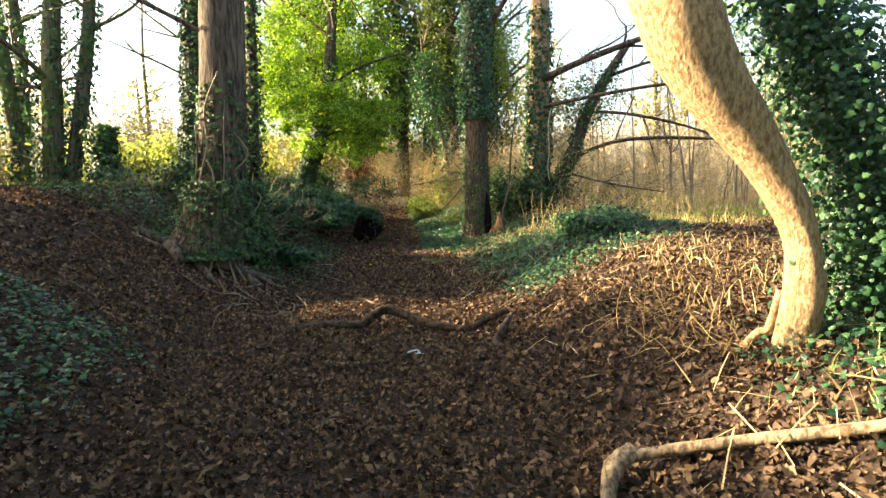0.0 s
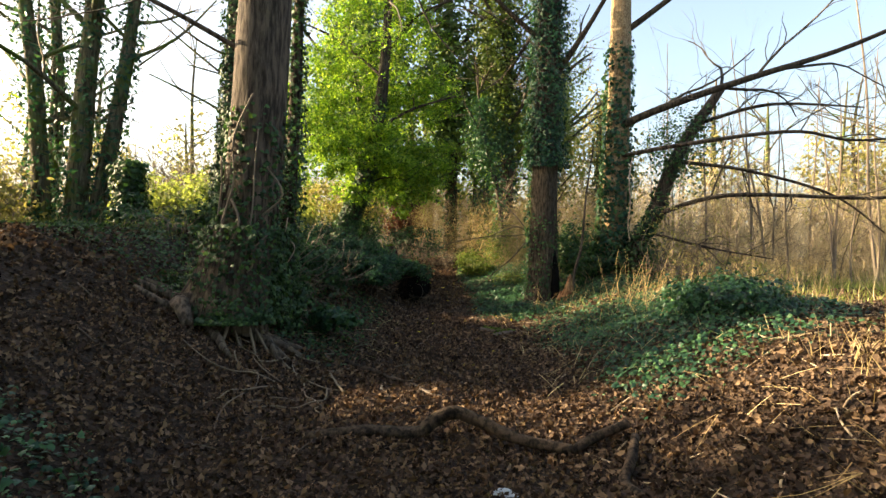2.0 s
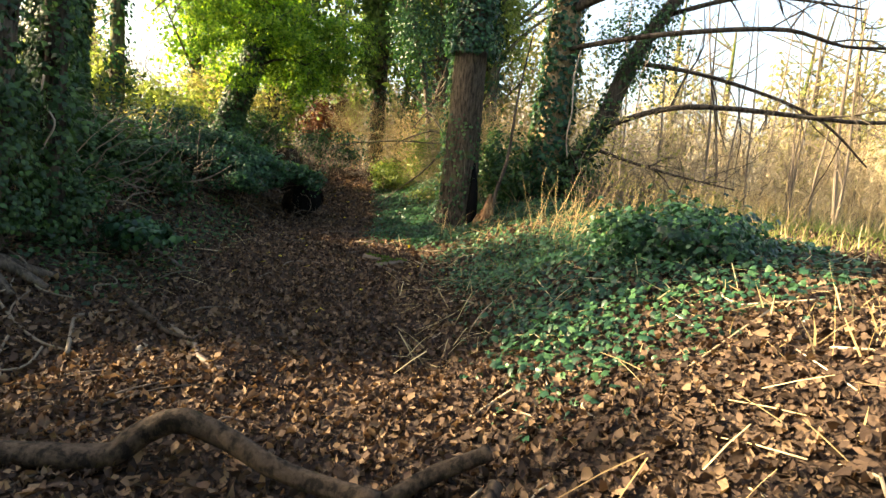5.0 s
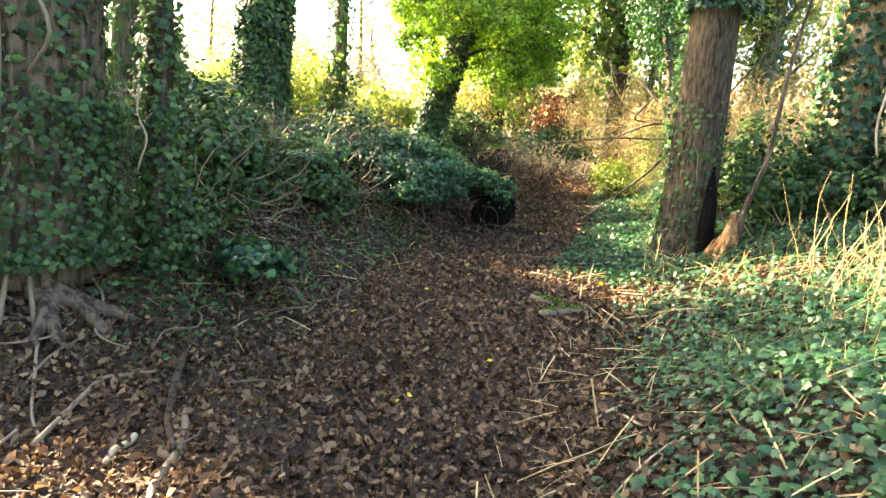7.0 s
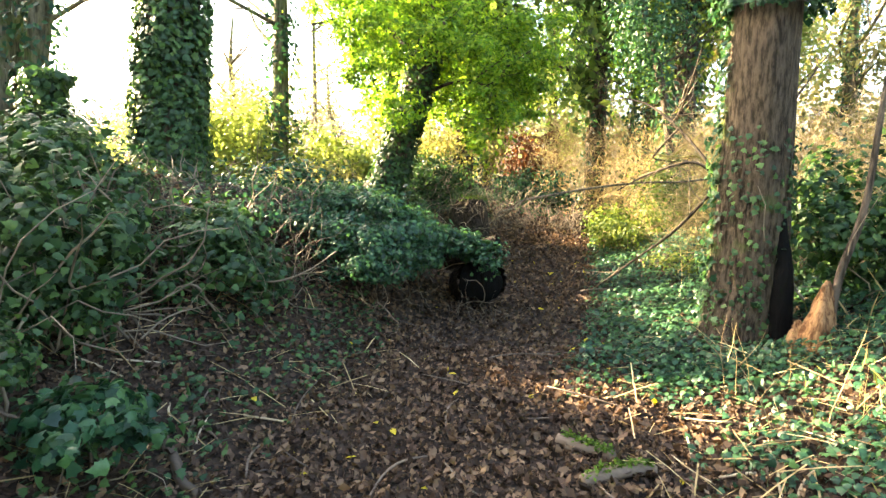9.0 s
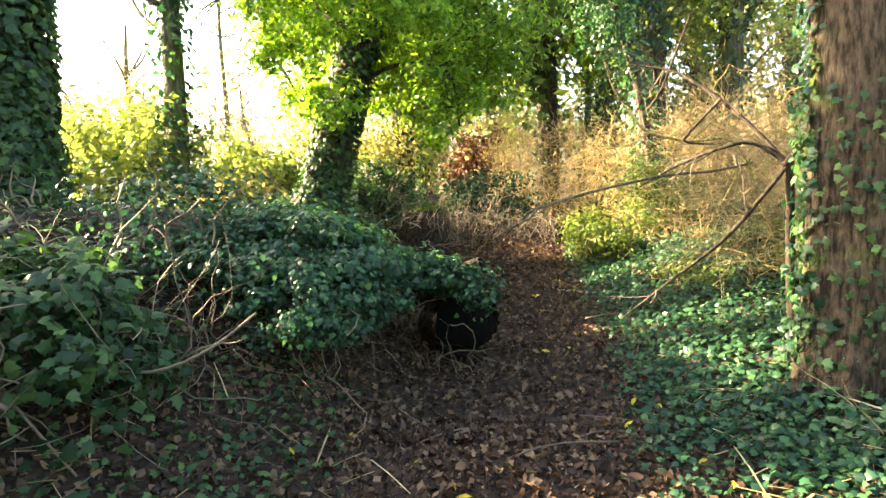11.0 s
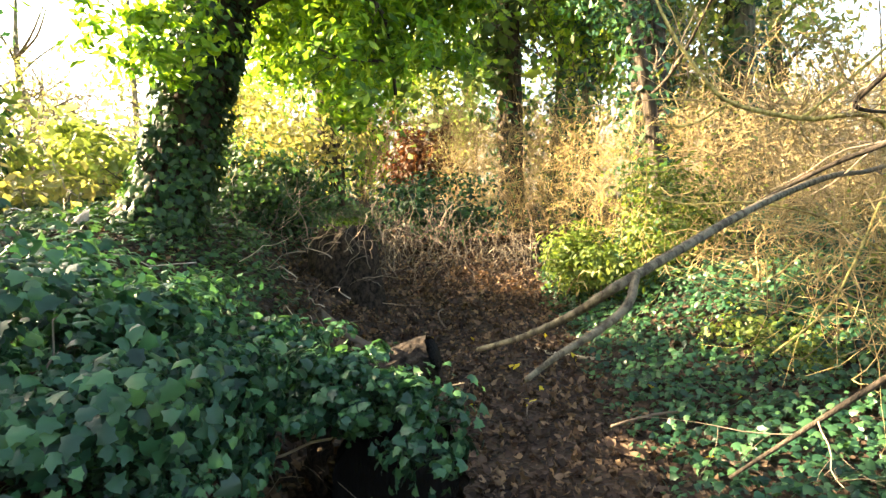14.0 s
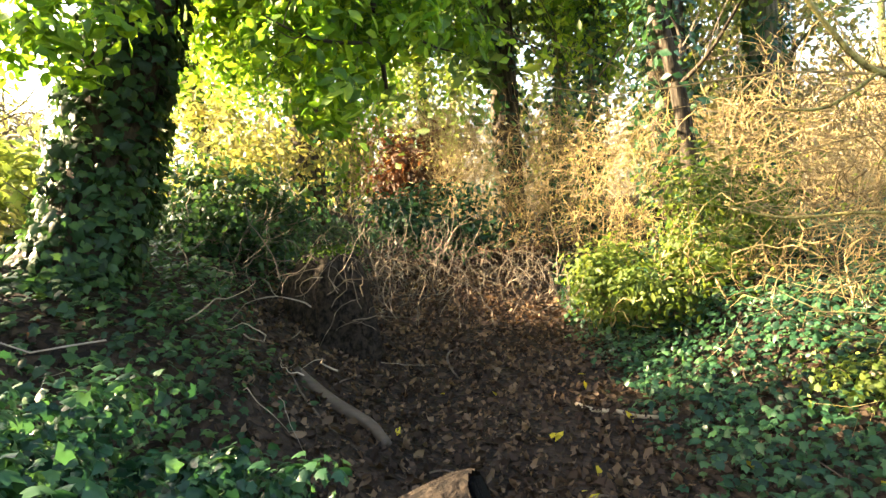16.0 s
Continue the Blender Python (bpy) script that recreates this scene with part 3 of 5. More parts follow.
# big ivy-grown tree at the foot of the left bank
b1 = (-3.52, 8.25, gz(-3.52, 8.25) - 0.05)
t1 = make_tree("ivy_clad_tree", b1, "large grey-barked tree with ivy and root flare", [b1, (-3.38, 8.28, 1.5), (-3.25, 8.3, 2.4), (-3.18, 8.3, 4.3), (-3.14, 8.4, 7), (-3.05, 8.5, 11)],
               (0.42, 0.35, 0.32, 0.30, 0.29, 0.22), [([(-3.2, 8.3, 3.9), (-4.4, 7.9, 4.5), (-6.0, 7.6, 5.2), (-7.8, 7.2, 5.6)], 0.035), ([(-3.15, 8.4, 4.8), (-2.1, 7.8, 4.6), (-0.6, 7.1, 4.1), (0.4, 6.8, 4.2)], 0.03),
                ([(-3.14, 8.4, 6.6), (-1.6, 9.4, 7.4), (0.5, 10.0, 8.4)], 0.10), ([(-3.14, 8.4, 7.5), (-5.5, 9.0, 9.2), (-7.5, 9.4, 10)], 0.10)],
               M_BARK, 2600, 0.06, (0.0, 0.5), M_IVYD, (2, 5), 31, 26, 9, 0.055, flare=1.25)
q, nrm = ivy_coat([(-3.55, 8.25, b1[2] + 0.1), (-3.44, 8.3, 0.95), (-3.3, 8.35, 1.9)], (0.46, 0.40, 0.33), 6500, 0.24, 33)
part("ivy_skirt", scatter(q, nrm, rng.uniform(0.028, 0.056, len(q)), IVY), M_IVYD, t1, "thick ivy round the roots", False)
for k, (off, top, r0) in enumerate((((-0.26, -0.28), 2.7, 0.02), ((0.05, -0.40), 2.2, 0.022), ((0.25, -0.35), 1.8, 0.016), ((-0.10, -0.38), 3.4, 0.018), ((0.16, -0.36), 3.0, 0.014), ((-0.18, -0.34), 1.6, 0.02), ((0.30, -0.24), 2.6, 0.018))):
    g = np.random.default_rng(300 + k)
    xb, yb = -3.38 + off[0] * 1.8, 8.28 + off[1] * 1.5
    pts = [(xb, yb, gz(xb, yb))]
    for z in np.linspace(0.9, top, 6):
        lean = 0.1 * (z - 0.9)
        pts.append((-3.38 + lean + off[0] + g.normal() * 0.07, 8.30 + off[1], z))
    part("climbing_stem", tube(spline(pts, 26), (r0, r0 * 0.6), 6, 0.05), M_TWIG, t1, "bare grey ivy stem")

# slim ivy-clad stem just behind it
bi = (-3.05, 9.0, gz(-3.05, 9.0) - 0.05)
ti = make_tree("ivy_pole_tree", bi, "slim dead stem smothered in dark ivy", [bi, (-3.05, 9.0, 1.6), (-3.02, 9.02, 3.2), (-2.98, 9.05, 5.6)], (0.10, 0.09, 0.08, 0.05), (), M_BARKD, 3200, 0.11, (0.05, 1.0), M_IVYD, (0, 0), 37, 12, 0, 0.05)
part("hanging_vine", tube(spline([(-2.98, 8.78, 2.06), (-2.99, 8.77, 1.85), (-2.87, 8.75, 1.68), (-2.95, 8.75, 1.5), (-3.01, 8.77, 1.40)], 20), (0.009, 0.007), 5), M_VINE, ti, "pale dangling vine")

# ivy column
b2 = (-5.55, 12.8, gz(-5.55, 12.8) - 0.1)
make_tree("ivy_column_tree", b2, "straight trunk wholly wrapped in dense ivy", [b2, (-5.5, 12.8, 3.0), (-5.45, 12.8, 5), (-5.4, 12.9, 10)], (0.34, 0.30, 0.28, 0.22), (), M_BARKD, 14000, 0.14, (0.0, 1.0), M_IVYD, (0, 0), 41, 14, 0, 0.07)

# bare-barked hollow tree beside the path
b3 = (0.67, 12.9, gz(0.67, 12.9) - 0.05)
t3 = make_tree("hollow_tree", b3, "upright brown-barked tree with a dark hollow at its foot", [b3, (0.70, 12.9, 1.5), (0.70, 12.9, 3.2), (0.74, 12.95, 5.5), (0.7, 13, 9)], (0.29, 0.26, 0.245, 0.23, 0.18),
               [([(0.72, 12.9, 5.0), (1.4, 12.6, 6.0), (2.2, 12.2, 7.4)], 0.07), ([(0.72, 12.9, 5.8), (-0.3, 12.6, 6.6), (-1.2, 12.2, 7.6)], 0.06)], M_BARKB, 1100, 0.06, (0.03, 0.4), M_IVYD, (2, 4), 51, 24, 5, 0.045, flare=1.15)
q, nrm = ivy_coat([(0.70, 12.9, 3.4), (0.74, 12.95, 8)], (0.25, 0.2), 7000, 0.2, 52)
part("ivy_coat", scatter(q, nrm, rng.uniform(0.035, 0.072, len(q)), IVY), M_IVY, t3, "ivy mantle high on the trunk", False)
q, nrm = ivy_coat([(0.67, 12.9, 0.9), (0.72, 12.9, 5.0)], (0.27, 0.24), 700, 0.10, 53, 0, 1, (math.pi, 0.35))
part("ivy_side", scatter(q, nrm, rng.uniform(0.035, 0.065, len(q)), IVY), M_IVY, t3, "sunlit ivy along one edge", False)
# Solid plug on the trunk; the slit's shade is painted as black.
part("hollow", tube(spline([(0.90, 12.68, 0.72), (0.91, 12.67, 1.0), (0.91, 12.68, 1.35), (0.89, 12.72, 1.65), (0.87, 12.76, 1.95)], 18), (0.085, 0.09, 0.075, 0.05, 0.015), 12, 0.08), M_HOLLOW, t3, "rotted cavity, its shade painted black")
for k, (x, y, top, r, dx) in enumerate(((1.00, 12.48, 1.02, 0.10, 0.02), (1.12, 12.42, 1.34, 0.12, 0.05), (1.23, 12.46, 0.98, 0.10, 0.06), (1.08, 12.36, 0.86, 0.11, -0.03), (1.18, 12.36, 0.78, 0.10, 0.05))):
    zb = gz(x, y) - 0.05
    part("rotten_wood", tube(spline([(x, y, zb), (x + dx * 0.2, y + 0.02, zb + (top - zb) * 0.4), (x + dx * 0.6, y + 0.05, zb + (top - zb) * 0.75), (x + dx, y + 0.07, top)], 16), (r * 1.25, r * 0.8, r * 0.45, r * 0.10), 13, 0.16, True, 0.32, 5 + k), M_ROT, t3, "crumbling orange rotten wood")
part("second_stem", tube(spline([(1.22, 12.55, 0.6), (1.24, 12.55, 1.3), (1.38, 12.58, 1.9), (1.45, 12.6, 2.8), (1.6, 12.7, 3.8)], 20), (0.034, 0.028, 0.02, 0.01), 9, 0.05, True, 0.12, 6), M_BARK, t3)

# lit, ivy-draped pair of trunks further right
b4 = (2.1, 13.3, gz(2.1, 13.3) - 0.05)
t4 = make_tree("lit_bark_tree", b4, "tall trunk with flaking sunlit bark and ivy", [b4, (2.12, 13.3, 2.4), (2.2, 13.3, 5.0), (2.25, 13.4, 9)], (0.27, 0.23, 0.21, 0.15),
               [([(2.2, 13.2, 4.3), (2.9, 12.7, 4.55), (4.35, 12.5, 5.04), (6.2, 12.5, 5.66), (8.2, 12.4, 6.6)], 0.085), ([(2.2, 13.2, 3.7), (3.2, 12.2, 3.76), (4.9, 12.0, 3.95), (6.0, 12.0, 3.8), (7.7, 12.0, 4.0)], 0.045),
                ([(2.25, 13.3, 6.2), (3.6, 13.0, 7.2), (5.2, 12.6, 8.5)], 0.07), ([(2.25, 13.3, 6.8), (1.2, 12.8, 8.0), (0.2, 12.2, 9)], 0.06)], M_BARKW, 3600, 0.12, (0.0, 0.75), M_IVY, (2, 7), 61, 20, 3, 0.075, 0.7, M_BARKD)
part("hanging_vine", tube(spline([(2.35, 12.75, 3.6), (2.28, 12.7, 3.2), (2.30, 12.68, 2.7), (2.26, 12.66, 2.3), (2.3, 12.66, 2.0)], 20), (0.013, 0.010), 6), M_VINE, t4, "long pale dangling vine")
b5 = (2.45, 13.1, gz(2.45, 13.1) - 0.05)
t5 = make_tree("leaning_tree", b5, "dark slanting trunk with long bare side branches", [b5, (2.6, 13.1, 2.0), (2.9, 13.15, 2.6), (3.4, 13.2, 3.85), (4.3, 13.4, 5.2)], (0.17, 0.15, 0.14, 0.12, 0.07),
               [([(2.85, 13.1, 2.5), (3.87, 12.2, 2.83), (6.35, 12.0, 2.8), (7.4, 12.0, 3.05)], 0.05), ([(3.3, 13.2, 3.6), (4.4, 12.8, 3.4), (5.8, 12.4, 2.9), (6.6, 12.2, 2.2)], 0.04),
                ([(3.8, 13.3, 4.4), (5.0, 13.0, 4.7), (6.6, 12.8, 4.6)], 0.045), ([(2.75, 13.1, 2.2), (3.6, 12.4, 1.9), (4.6, 12.0, 1.7)], 0.03)], M_BARKD, 900, 0.1, (0.0, 0.9), M_IVYD, (2, 8), 71, 14, 2, 0.07, 0.75)
cl = cloud((3.5, 13.3, 3.9), (0.9, 0.7, 1.0), 3200, 22, 0.2, 0.3, True, 72)
part("ivy_head", scatter(cl[0], cl[1], rng.uniform(0.022, 0.05, len(cl[0])), IVY), M_IVYD, t5, "bushy ivy head", False)

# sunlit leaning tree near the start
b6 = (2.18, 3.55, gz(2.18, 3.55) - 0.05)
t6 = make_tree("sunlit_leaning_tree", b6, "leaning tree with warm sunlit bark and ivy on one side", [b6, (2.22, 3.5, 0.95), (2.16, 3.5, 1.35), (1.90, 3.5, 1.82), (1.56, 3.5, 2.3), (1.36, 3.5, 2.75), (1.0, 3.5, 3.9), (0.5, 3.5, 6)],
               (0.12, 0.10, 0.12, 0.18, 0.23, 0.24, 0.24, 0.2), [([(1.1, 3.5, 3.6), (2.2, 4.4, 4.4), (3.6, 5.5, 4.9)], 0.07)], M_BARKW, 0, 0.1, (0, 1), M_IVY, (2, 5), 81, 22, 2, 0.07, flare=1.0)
g6 = np.random.default_rng(82)
n6 = 20000
t6p = g6.random(n6)
c6 = spline([(2.55, 3.6, 0.5), (2.6, 3.6, 1.1), (2.5, 3.65, 1.7), (2.25, 3.7, 2.3), (2.0, 3.7, 2.9), (1.7, 3.7, 3.6)], 60)[np.clip((t6p * 59).astype(int), 0, 59)]
o6 = g6.normal(size=(n6, 3)) * np.array([0.19, 0.22, 0.16])
part("ivy_mass", scatter(c6 + o6 + np.array([0.19, 0.03, 0]), o6 * 3 + np.array([-0.5, -0.6, 0.4]) + g6.normal(size=(n6, 3)) * 0.4, g6.uniform(0.022, 0.046, n6), IVY), M_IVY, t6, "bushy ivy along the trunk", False)

# big evergreen over the far bank
bL = (-3.98, 15.1, gz(-3.98, 15.1) - 0.1)
tL = thing("evergreen_tree", bL, "leaning ivy-wrapped tree with a wide bright green evergreen crown", "tree")
lineL = [bL, (-3.78, 15.2, 2.3), (-3.52, 15.12, 2.9), (-3.3, 15.1, 3.6), (-3.05, 15.2, 5), (-2.95, 15.5, 7.2), (-3.0, 15.8, 10)]
part("trunk", tube(spline(lineL, 36), (0.27, 0.21, 0.19, 0.18, 0.16, 0.11, 0.05), 16, 0.03, True, 0.08, 9), M_BARKD, tL)
q, nrm = ivy_coat(lineL, (0.27, 0.2, 0.17, 0.1), 4200, 0.08, 91, 0, 0.7)
part("ivy_coat", scatter(q, nrm, rng.uniform(0.035, 0.072, len(q)), IVY), M_IVYD, tL, "climbing ivy", False)
limbsL = []
for k, pts in enumerate(([(-3.42, 15.1, 3.2), (-2.9, 15.2, 3.5), (-2.3, 15.3, 3.4), (-2.2, 15.35, 2.8)], [(-3.25, 15.1, 3.8), (-4.2, 15.2, 4.5), (-5.0, 14.9, 4.4)], [(-3.12, 15.15, 4.6), (-2.3, 15.4, 5.2), (-1.2, 15.6, 5.6)],
                         [(-3.0, 15.35, 6), (-4.2, 15.6, 7), (-5, 15.6, 7.4)], [(-2.97, 15.45, 6.6), (-2.2, 15.6, 7.6), (-1.2, 15.5, 8.0)], [(-3.25, 15.1, 3.8), (-3.0, 14.9, 4.2), (-2.6, 14.2, 4.0)], [(-3.2, 15.15, 4.2), (-3.3, 16.1, 4.3), (-3.4, 17.0, 4.0)])):
    l = spline(pts, 16)
    part("limb", tube(l, (0.028, 0.012) if k == 0 else (0.05, 0.02), 6, 0.03), M_BARKD, tL)
    limbsL.append((l, 0.05))
part("twig_spray", tubes(branch_system(limbsL, 92, 2, 5, 0.9)), M_TWIGD, tL)
for k, (c, R, n) in enumerate((((-3.6, 15.4, 5.2), (1.9, 1.1, 1.3), 9500), ((-2.6, 15.5, 4.0), (1.5, 0.9, 0.75), 8500), ((-4.6, 15.9, 4.8), (1.0, 0.9, 0.9), 5500), ((-3.2, 15.8, 7.2), (2.0, 1.3, 1.5), 8500), ((-2.4, 15.6, 3.3), (0.9, 0.45, 0.45), 4000), ((-2.0, 16.0, 5.6), (1.1, 0.8, 0.9), 5000), ((-4.9, 16.0, 6.0), (1.0, 0.8, 1.0), 4500), ((-3.3, 14.5, 3.95), (1.2, 0.35, 0.7), 4200), ((-3.5, 14.6, 3.1), (0.6, 0.2, 0.35), 900), ((-2.3, 14.9, 3.1), (0.45, 0.3, 0.55), 1600), ((-3.4, 17.0, 3.8), (1.2, 0.5, 0.6), 3600))):
    cl = cloud(c, R, n, 46, 0.12, 0.25, True, 200 + k)
    part("crown", scatter(cl[0], cl[1], rng.uniform(0.045, 0.092, len(cl[0])), OVAL), M_LAUREL, tL, "mass of glossy leaves", False)


def back_tree(at, height, r, crown, mat, n, seed, label, name="background_tree", lean=(0, 0), leaf=(0.14, 0.26), low=0.25, bark=None, kids=6, ivy=0):
    x, y = at
    z = gz(x, y) - 0.1
    g = np.random.default_rng(seed)
    top = (x + lean[0], y + lean[1], z + height)
    line = [(x, y, z), (x + lean[0] * 0.3 + g.normal() * 0.1, y + lean[1] * 0.3, z + height * 0.35), (x + lean[0] * 0.7 + g.normal() * 0.15, y + lean[1] * 0.7, z + height * 0.7), top]
    t = thing(name, (x, y, z), label, "tree", "background trees")
    l = spline(line, 24)
    part("trunk", tube(l, (r * 1.2, r, r * 0.7, r * 0.25), 9, 0.04, True, 0.06, seed), bark or M_BARKG, t)
    lim = []
    for k in range(kids):
        i = int(g.uniform(low, 0.9) * 23)
        a = g.uniform(0, 6.28)
        d = np.array([math.cos(a), math.sin(a), g.uniform(0.3, 1.0)])
        L = height * g.uniform(0.16, 0.32)
        p = spline([l[i], l[i] + d * L * 0.5 + g.normal(size=3) * 0.1, l[i] + d * L + np.array([0, 0, 0.2]) + g.normal(size=3) * 0.2], 9)
        lim.append((p, r * 0.35))
    for p, r0 in lim:
        part("limb", tube(p, (r0, r0 * 0.35), 5, cap=False), bark or M_BARKG, t)
    part("twig_spray", tubes(branch_system(lim, seed + 1, 2, 4, 0.8), 3), M_TWIG, t)
    if ivy:
        q, nrm = ivy_coat(line, (r * 1.2, r, r * 0.7, r * 0.3), ivy, 0.22, seed + 2, 0, 0.85)
        part("ivy_coat", scatter(q, nrm, g.uniform(0.09, 0.16, len(q)), KITE), M_IVY, t, "climbing ivy", False)
    if n:
        cc, R = crown
        cl = cloud((x + lean[0] * 0.6 + cc[0], y + cc[1], z + cc[2]), R, n, 50, 0.16, 0.3, True, seed + 3)
        part("crown", scatter(cl[0], cl[1], g.uniform(*leaf, len(cl[0])), KITE), mat, t, "", False)
    return t


# trees on the left skyline
for k, (x, y, h, r, lx, ly, lab) in enumerate(((-9.7, 13.0, 9, 0.16, -0.8, 0.2, "slim ivy-hung tree on the bank top"), (-9.0, 13.0, 9.5, 0.20, 0.5, 0.3, "ivy-hung tree on the bank top"), (-8.7, 13.1, 9, 0.14, 1.1, 0.2, "slanting ivy-hung tree on the bank top"),
                                       (-10.9, 14.5, 9, 0.15, -0.4, 0.5, "slim ivy-hung tree on the bank top"), (-6.4, 16.0, 9, 0.13, 0.1, 0.2, "thin bare tree behind the bank"))):
    back_tree((x, y), h, r, None, None, 0, 400 + 11 * k, lab, "skyline_tree", (lx, ly), kids=9, ivy=1500)
b7 = (-7.6, 12.8, gz(-7.6, 12.8) - 0.1)
make_tree("ivy_stump", b7, "short broken stump swathed in ivy", [b7, (-7.65, 12.8, 2.4), (-7.7, 12.8, 3.4)], (0.16, 0.15, 0.10), (), M_BARKD, 2200, 0.22, (0.0, 1.0), M_IVYD, (0, 0), 95, 10, 0, 0.09)

# taller trees behind the crown, and to the sides
back_tree((-4.6, 20.5), 12, 0.22, ((0, 0, 7.0), (1.9, 1.5, 4.5)), M_CONIFER, 9000, 510, "dark feathery conifer behind the evergreen", "conifer", (0.3, 0), (0.16, 0.32), 0.2, M_BARKD, 10, 1800)
back_tree((-1.6, 21.5), 12, 0.20, ((0.2, 0, 6.8), (1.7, 1.5, 4.0)), M_CONIFER, 6500, 520, "dark feathery conifer behind the evergreen", "conifer", (-0.2, 0), (0.16, 0.32), 0.2, M_BARKD, 10, 1800)
back_tree((0.25, 19.2), 9, 0.20, ((0.1, 0, 5.5), (1.1, 1.0, 3.4)), M_LIME, 11000, 530, "ivy-covered tree beyond the thicket", "ivy_tree", (-0.1, 0), (0.07, 0.14), 0.3, M_BARKD, 8, 2200)
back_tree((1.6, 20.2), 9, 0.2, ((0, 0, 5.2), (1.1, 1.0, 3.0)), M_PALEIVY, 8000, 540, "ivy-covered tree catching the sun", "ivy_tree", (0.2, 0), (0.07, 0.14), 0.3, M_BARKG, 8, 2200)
back_tree((-0.5, 20.4), 7, 0.05, ((0.0, 0, 4.4), (1.0, 0.9, 2.3)), M_LAUREL, 6500, 550, "slim leafy tree at the path's end", "leafy_tree", (0.5, 0), (0.09, 0.17), 0.3, M_BARKG, 7, 1600)
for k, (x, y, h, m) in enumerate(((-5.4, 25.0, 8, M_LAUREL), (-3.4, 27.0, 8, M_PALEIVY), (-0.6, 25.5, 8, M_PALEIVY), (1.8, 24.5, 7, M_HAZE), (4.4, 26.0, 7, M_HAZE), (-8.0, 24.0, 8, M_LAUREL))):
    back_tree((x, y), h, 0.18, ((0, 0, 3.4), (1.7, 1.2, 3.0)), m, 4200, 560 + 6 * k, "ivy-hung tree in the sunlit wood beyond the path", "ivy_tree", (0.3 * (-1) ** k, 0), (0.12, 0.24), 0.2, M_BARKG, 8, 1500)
back_tree((-1.0, 21.4), 8, 0.05, ((0.1, 0, 5.0), (0.9, 0.8, 2.0)), M_LIME, 5200, 555, "slim leafy tree beyond the end of the path", "leafy_tree", (0.3, 0), (0.07, 0.13), 0.3, M_BARKG, 7, 900)
back_tree((0.15, 17.9), 5.5, 0.07, ((0.0, 0, 3.6), (0.7, 0.6, 1.3)), M_IVY, 4200, 557, "small slanting ivy-hung tree above the sunny shrub", "ivy_tree", (-0.9, 0.2), (0.05, 0.10), 0.3, M_BARKD, 7, 500)
g = np.random.default_rng(77)
for k in range(26):
    a = g.uniform(-1.15, 1.2)
    d = g.uniform(28, 46)
    x, y = -1 + d * math.sin(a), 6 + d * math.cos(a)
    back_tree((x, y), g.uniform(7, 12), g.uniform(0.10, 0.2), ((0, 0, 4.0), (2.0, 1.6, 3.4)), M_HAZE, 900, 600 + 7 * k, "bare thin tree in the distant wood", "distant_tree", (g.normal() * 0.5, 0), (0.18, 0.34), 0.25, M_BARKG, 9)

# ---- shrubs and thickets ----
def bush(name, label, lobes, mat, seed, leaf=(0.035, 0.075), shape=IVY, stems=60, stem_mat=None, category="bush", stem_r=0.009, shell=0.35, spread=0.2, bare=0.0, clumps=34):
    c0 = lobes[0][0]
    z0 = gz(c0[0], c0[1])
    t = thing(name, (c0[0], c0[1], z0), label, category)
    pos, nrm = [], []
    for k, (c, R, n) in enumerate(lobes):
        q, m = cloud(c, R, n, clumps, spread, shell, True, seed + k)
        if bare:
            gb = np.random.default_rng(seed + k + 500)
            up = q[:, 2] - ground_z(q[:, 0], q[:, 1])
            keep = (up > bare * gb.uniform(0.7, 1.3, len(q))) | (gb.random(len(q)) < 0.10)
            q, m = q[keep], m[keep]
        pos.append(q)
        nrm.append(m + np.random.default_rng(seed + k + 900).normal(size=m.shape) * 0.45)
    pos, nrm = np.concatenate(pos), np.concatenate(nrm)
    part("foliage", scatter(pos, nrm, np.random.default_rng(seed).uniform(*leaf, len(pos)), shape), mat, t, "", False)
    if stems:
        geo = []
        for k, (c, R, n) in enumerate(lobes):
            zb = gz(c[0], c[1])
            h = c[2] + R[2] - zb
            gg, _ = twig_lines(stems, around((c[0], c[1], zb + 0.03), (R[0] * 0.8, R[1] * 0.8, 0.02)), aimed((0, -0.1, 1.0), 0.55), h * 0.9, 0.36, seed + 30 + k, 4, stem_r, 7)
            geo.append(gg)
        part("stem_tangle", join(geo), stem_mat or M_TWIG, t, "crooked bare stems")
    return t


bush("dark_shrub", "dense dark green shrub against the bank", [((-4.6, 10.9, 1.45), (1.1, 0.9, 0.85), 9500), ((-3.6, 11.3, 1.2), (0.75, 0.6, 0.6), 5200), ((-6.0, 10.9, 1.8), (1.1, 0.9, 0.7), 3200), ((-3.6, 10.0, 1.4), (0.55, 0.5, 0.75), 4200)], M_IVYD, 700, (0.036, 0.078), stems=80, bare=0.2, spread=0.15, clumps=46)
bush("ivy_clump", "ivy heaped round the foot of the big tree", [((-4.15, 8.3, 0.95), (0.55, 0.38, 0.40), 4200), ((-3.15, 9.2, 0.9), (0.36, 0.3, 0.45), 2600), ((-5.4, 9.3, 1.35), (0.6, 0.5, 0.28), 2600)], M_IVYD, 710, (0.026, 0.055), stems=14)
bush("ivy_thicket", "tangled ivy bush over bare twisted stems", [((-4.0, 12.7, 1.55), (1.2, 0.8, 0.65), 11500), ((-3.0, 12.9, 1.5), (0.9, 0.7, 0.42), 12500), ((-5.4, 12.2, 1.8), (1.1, 0.9, 0.6), 3600)], M_IVY, 720, (0.022, 0.052), stems=55, stem_mat=M_TWIG, bare=0.34, spread=0.15, clumps=44)
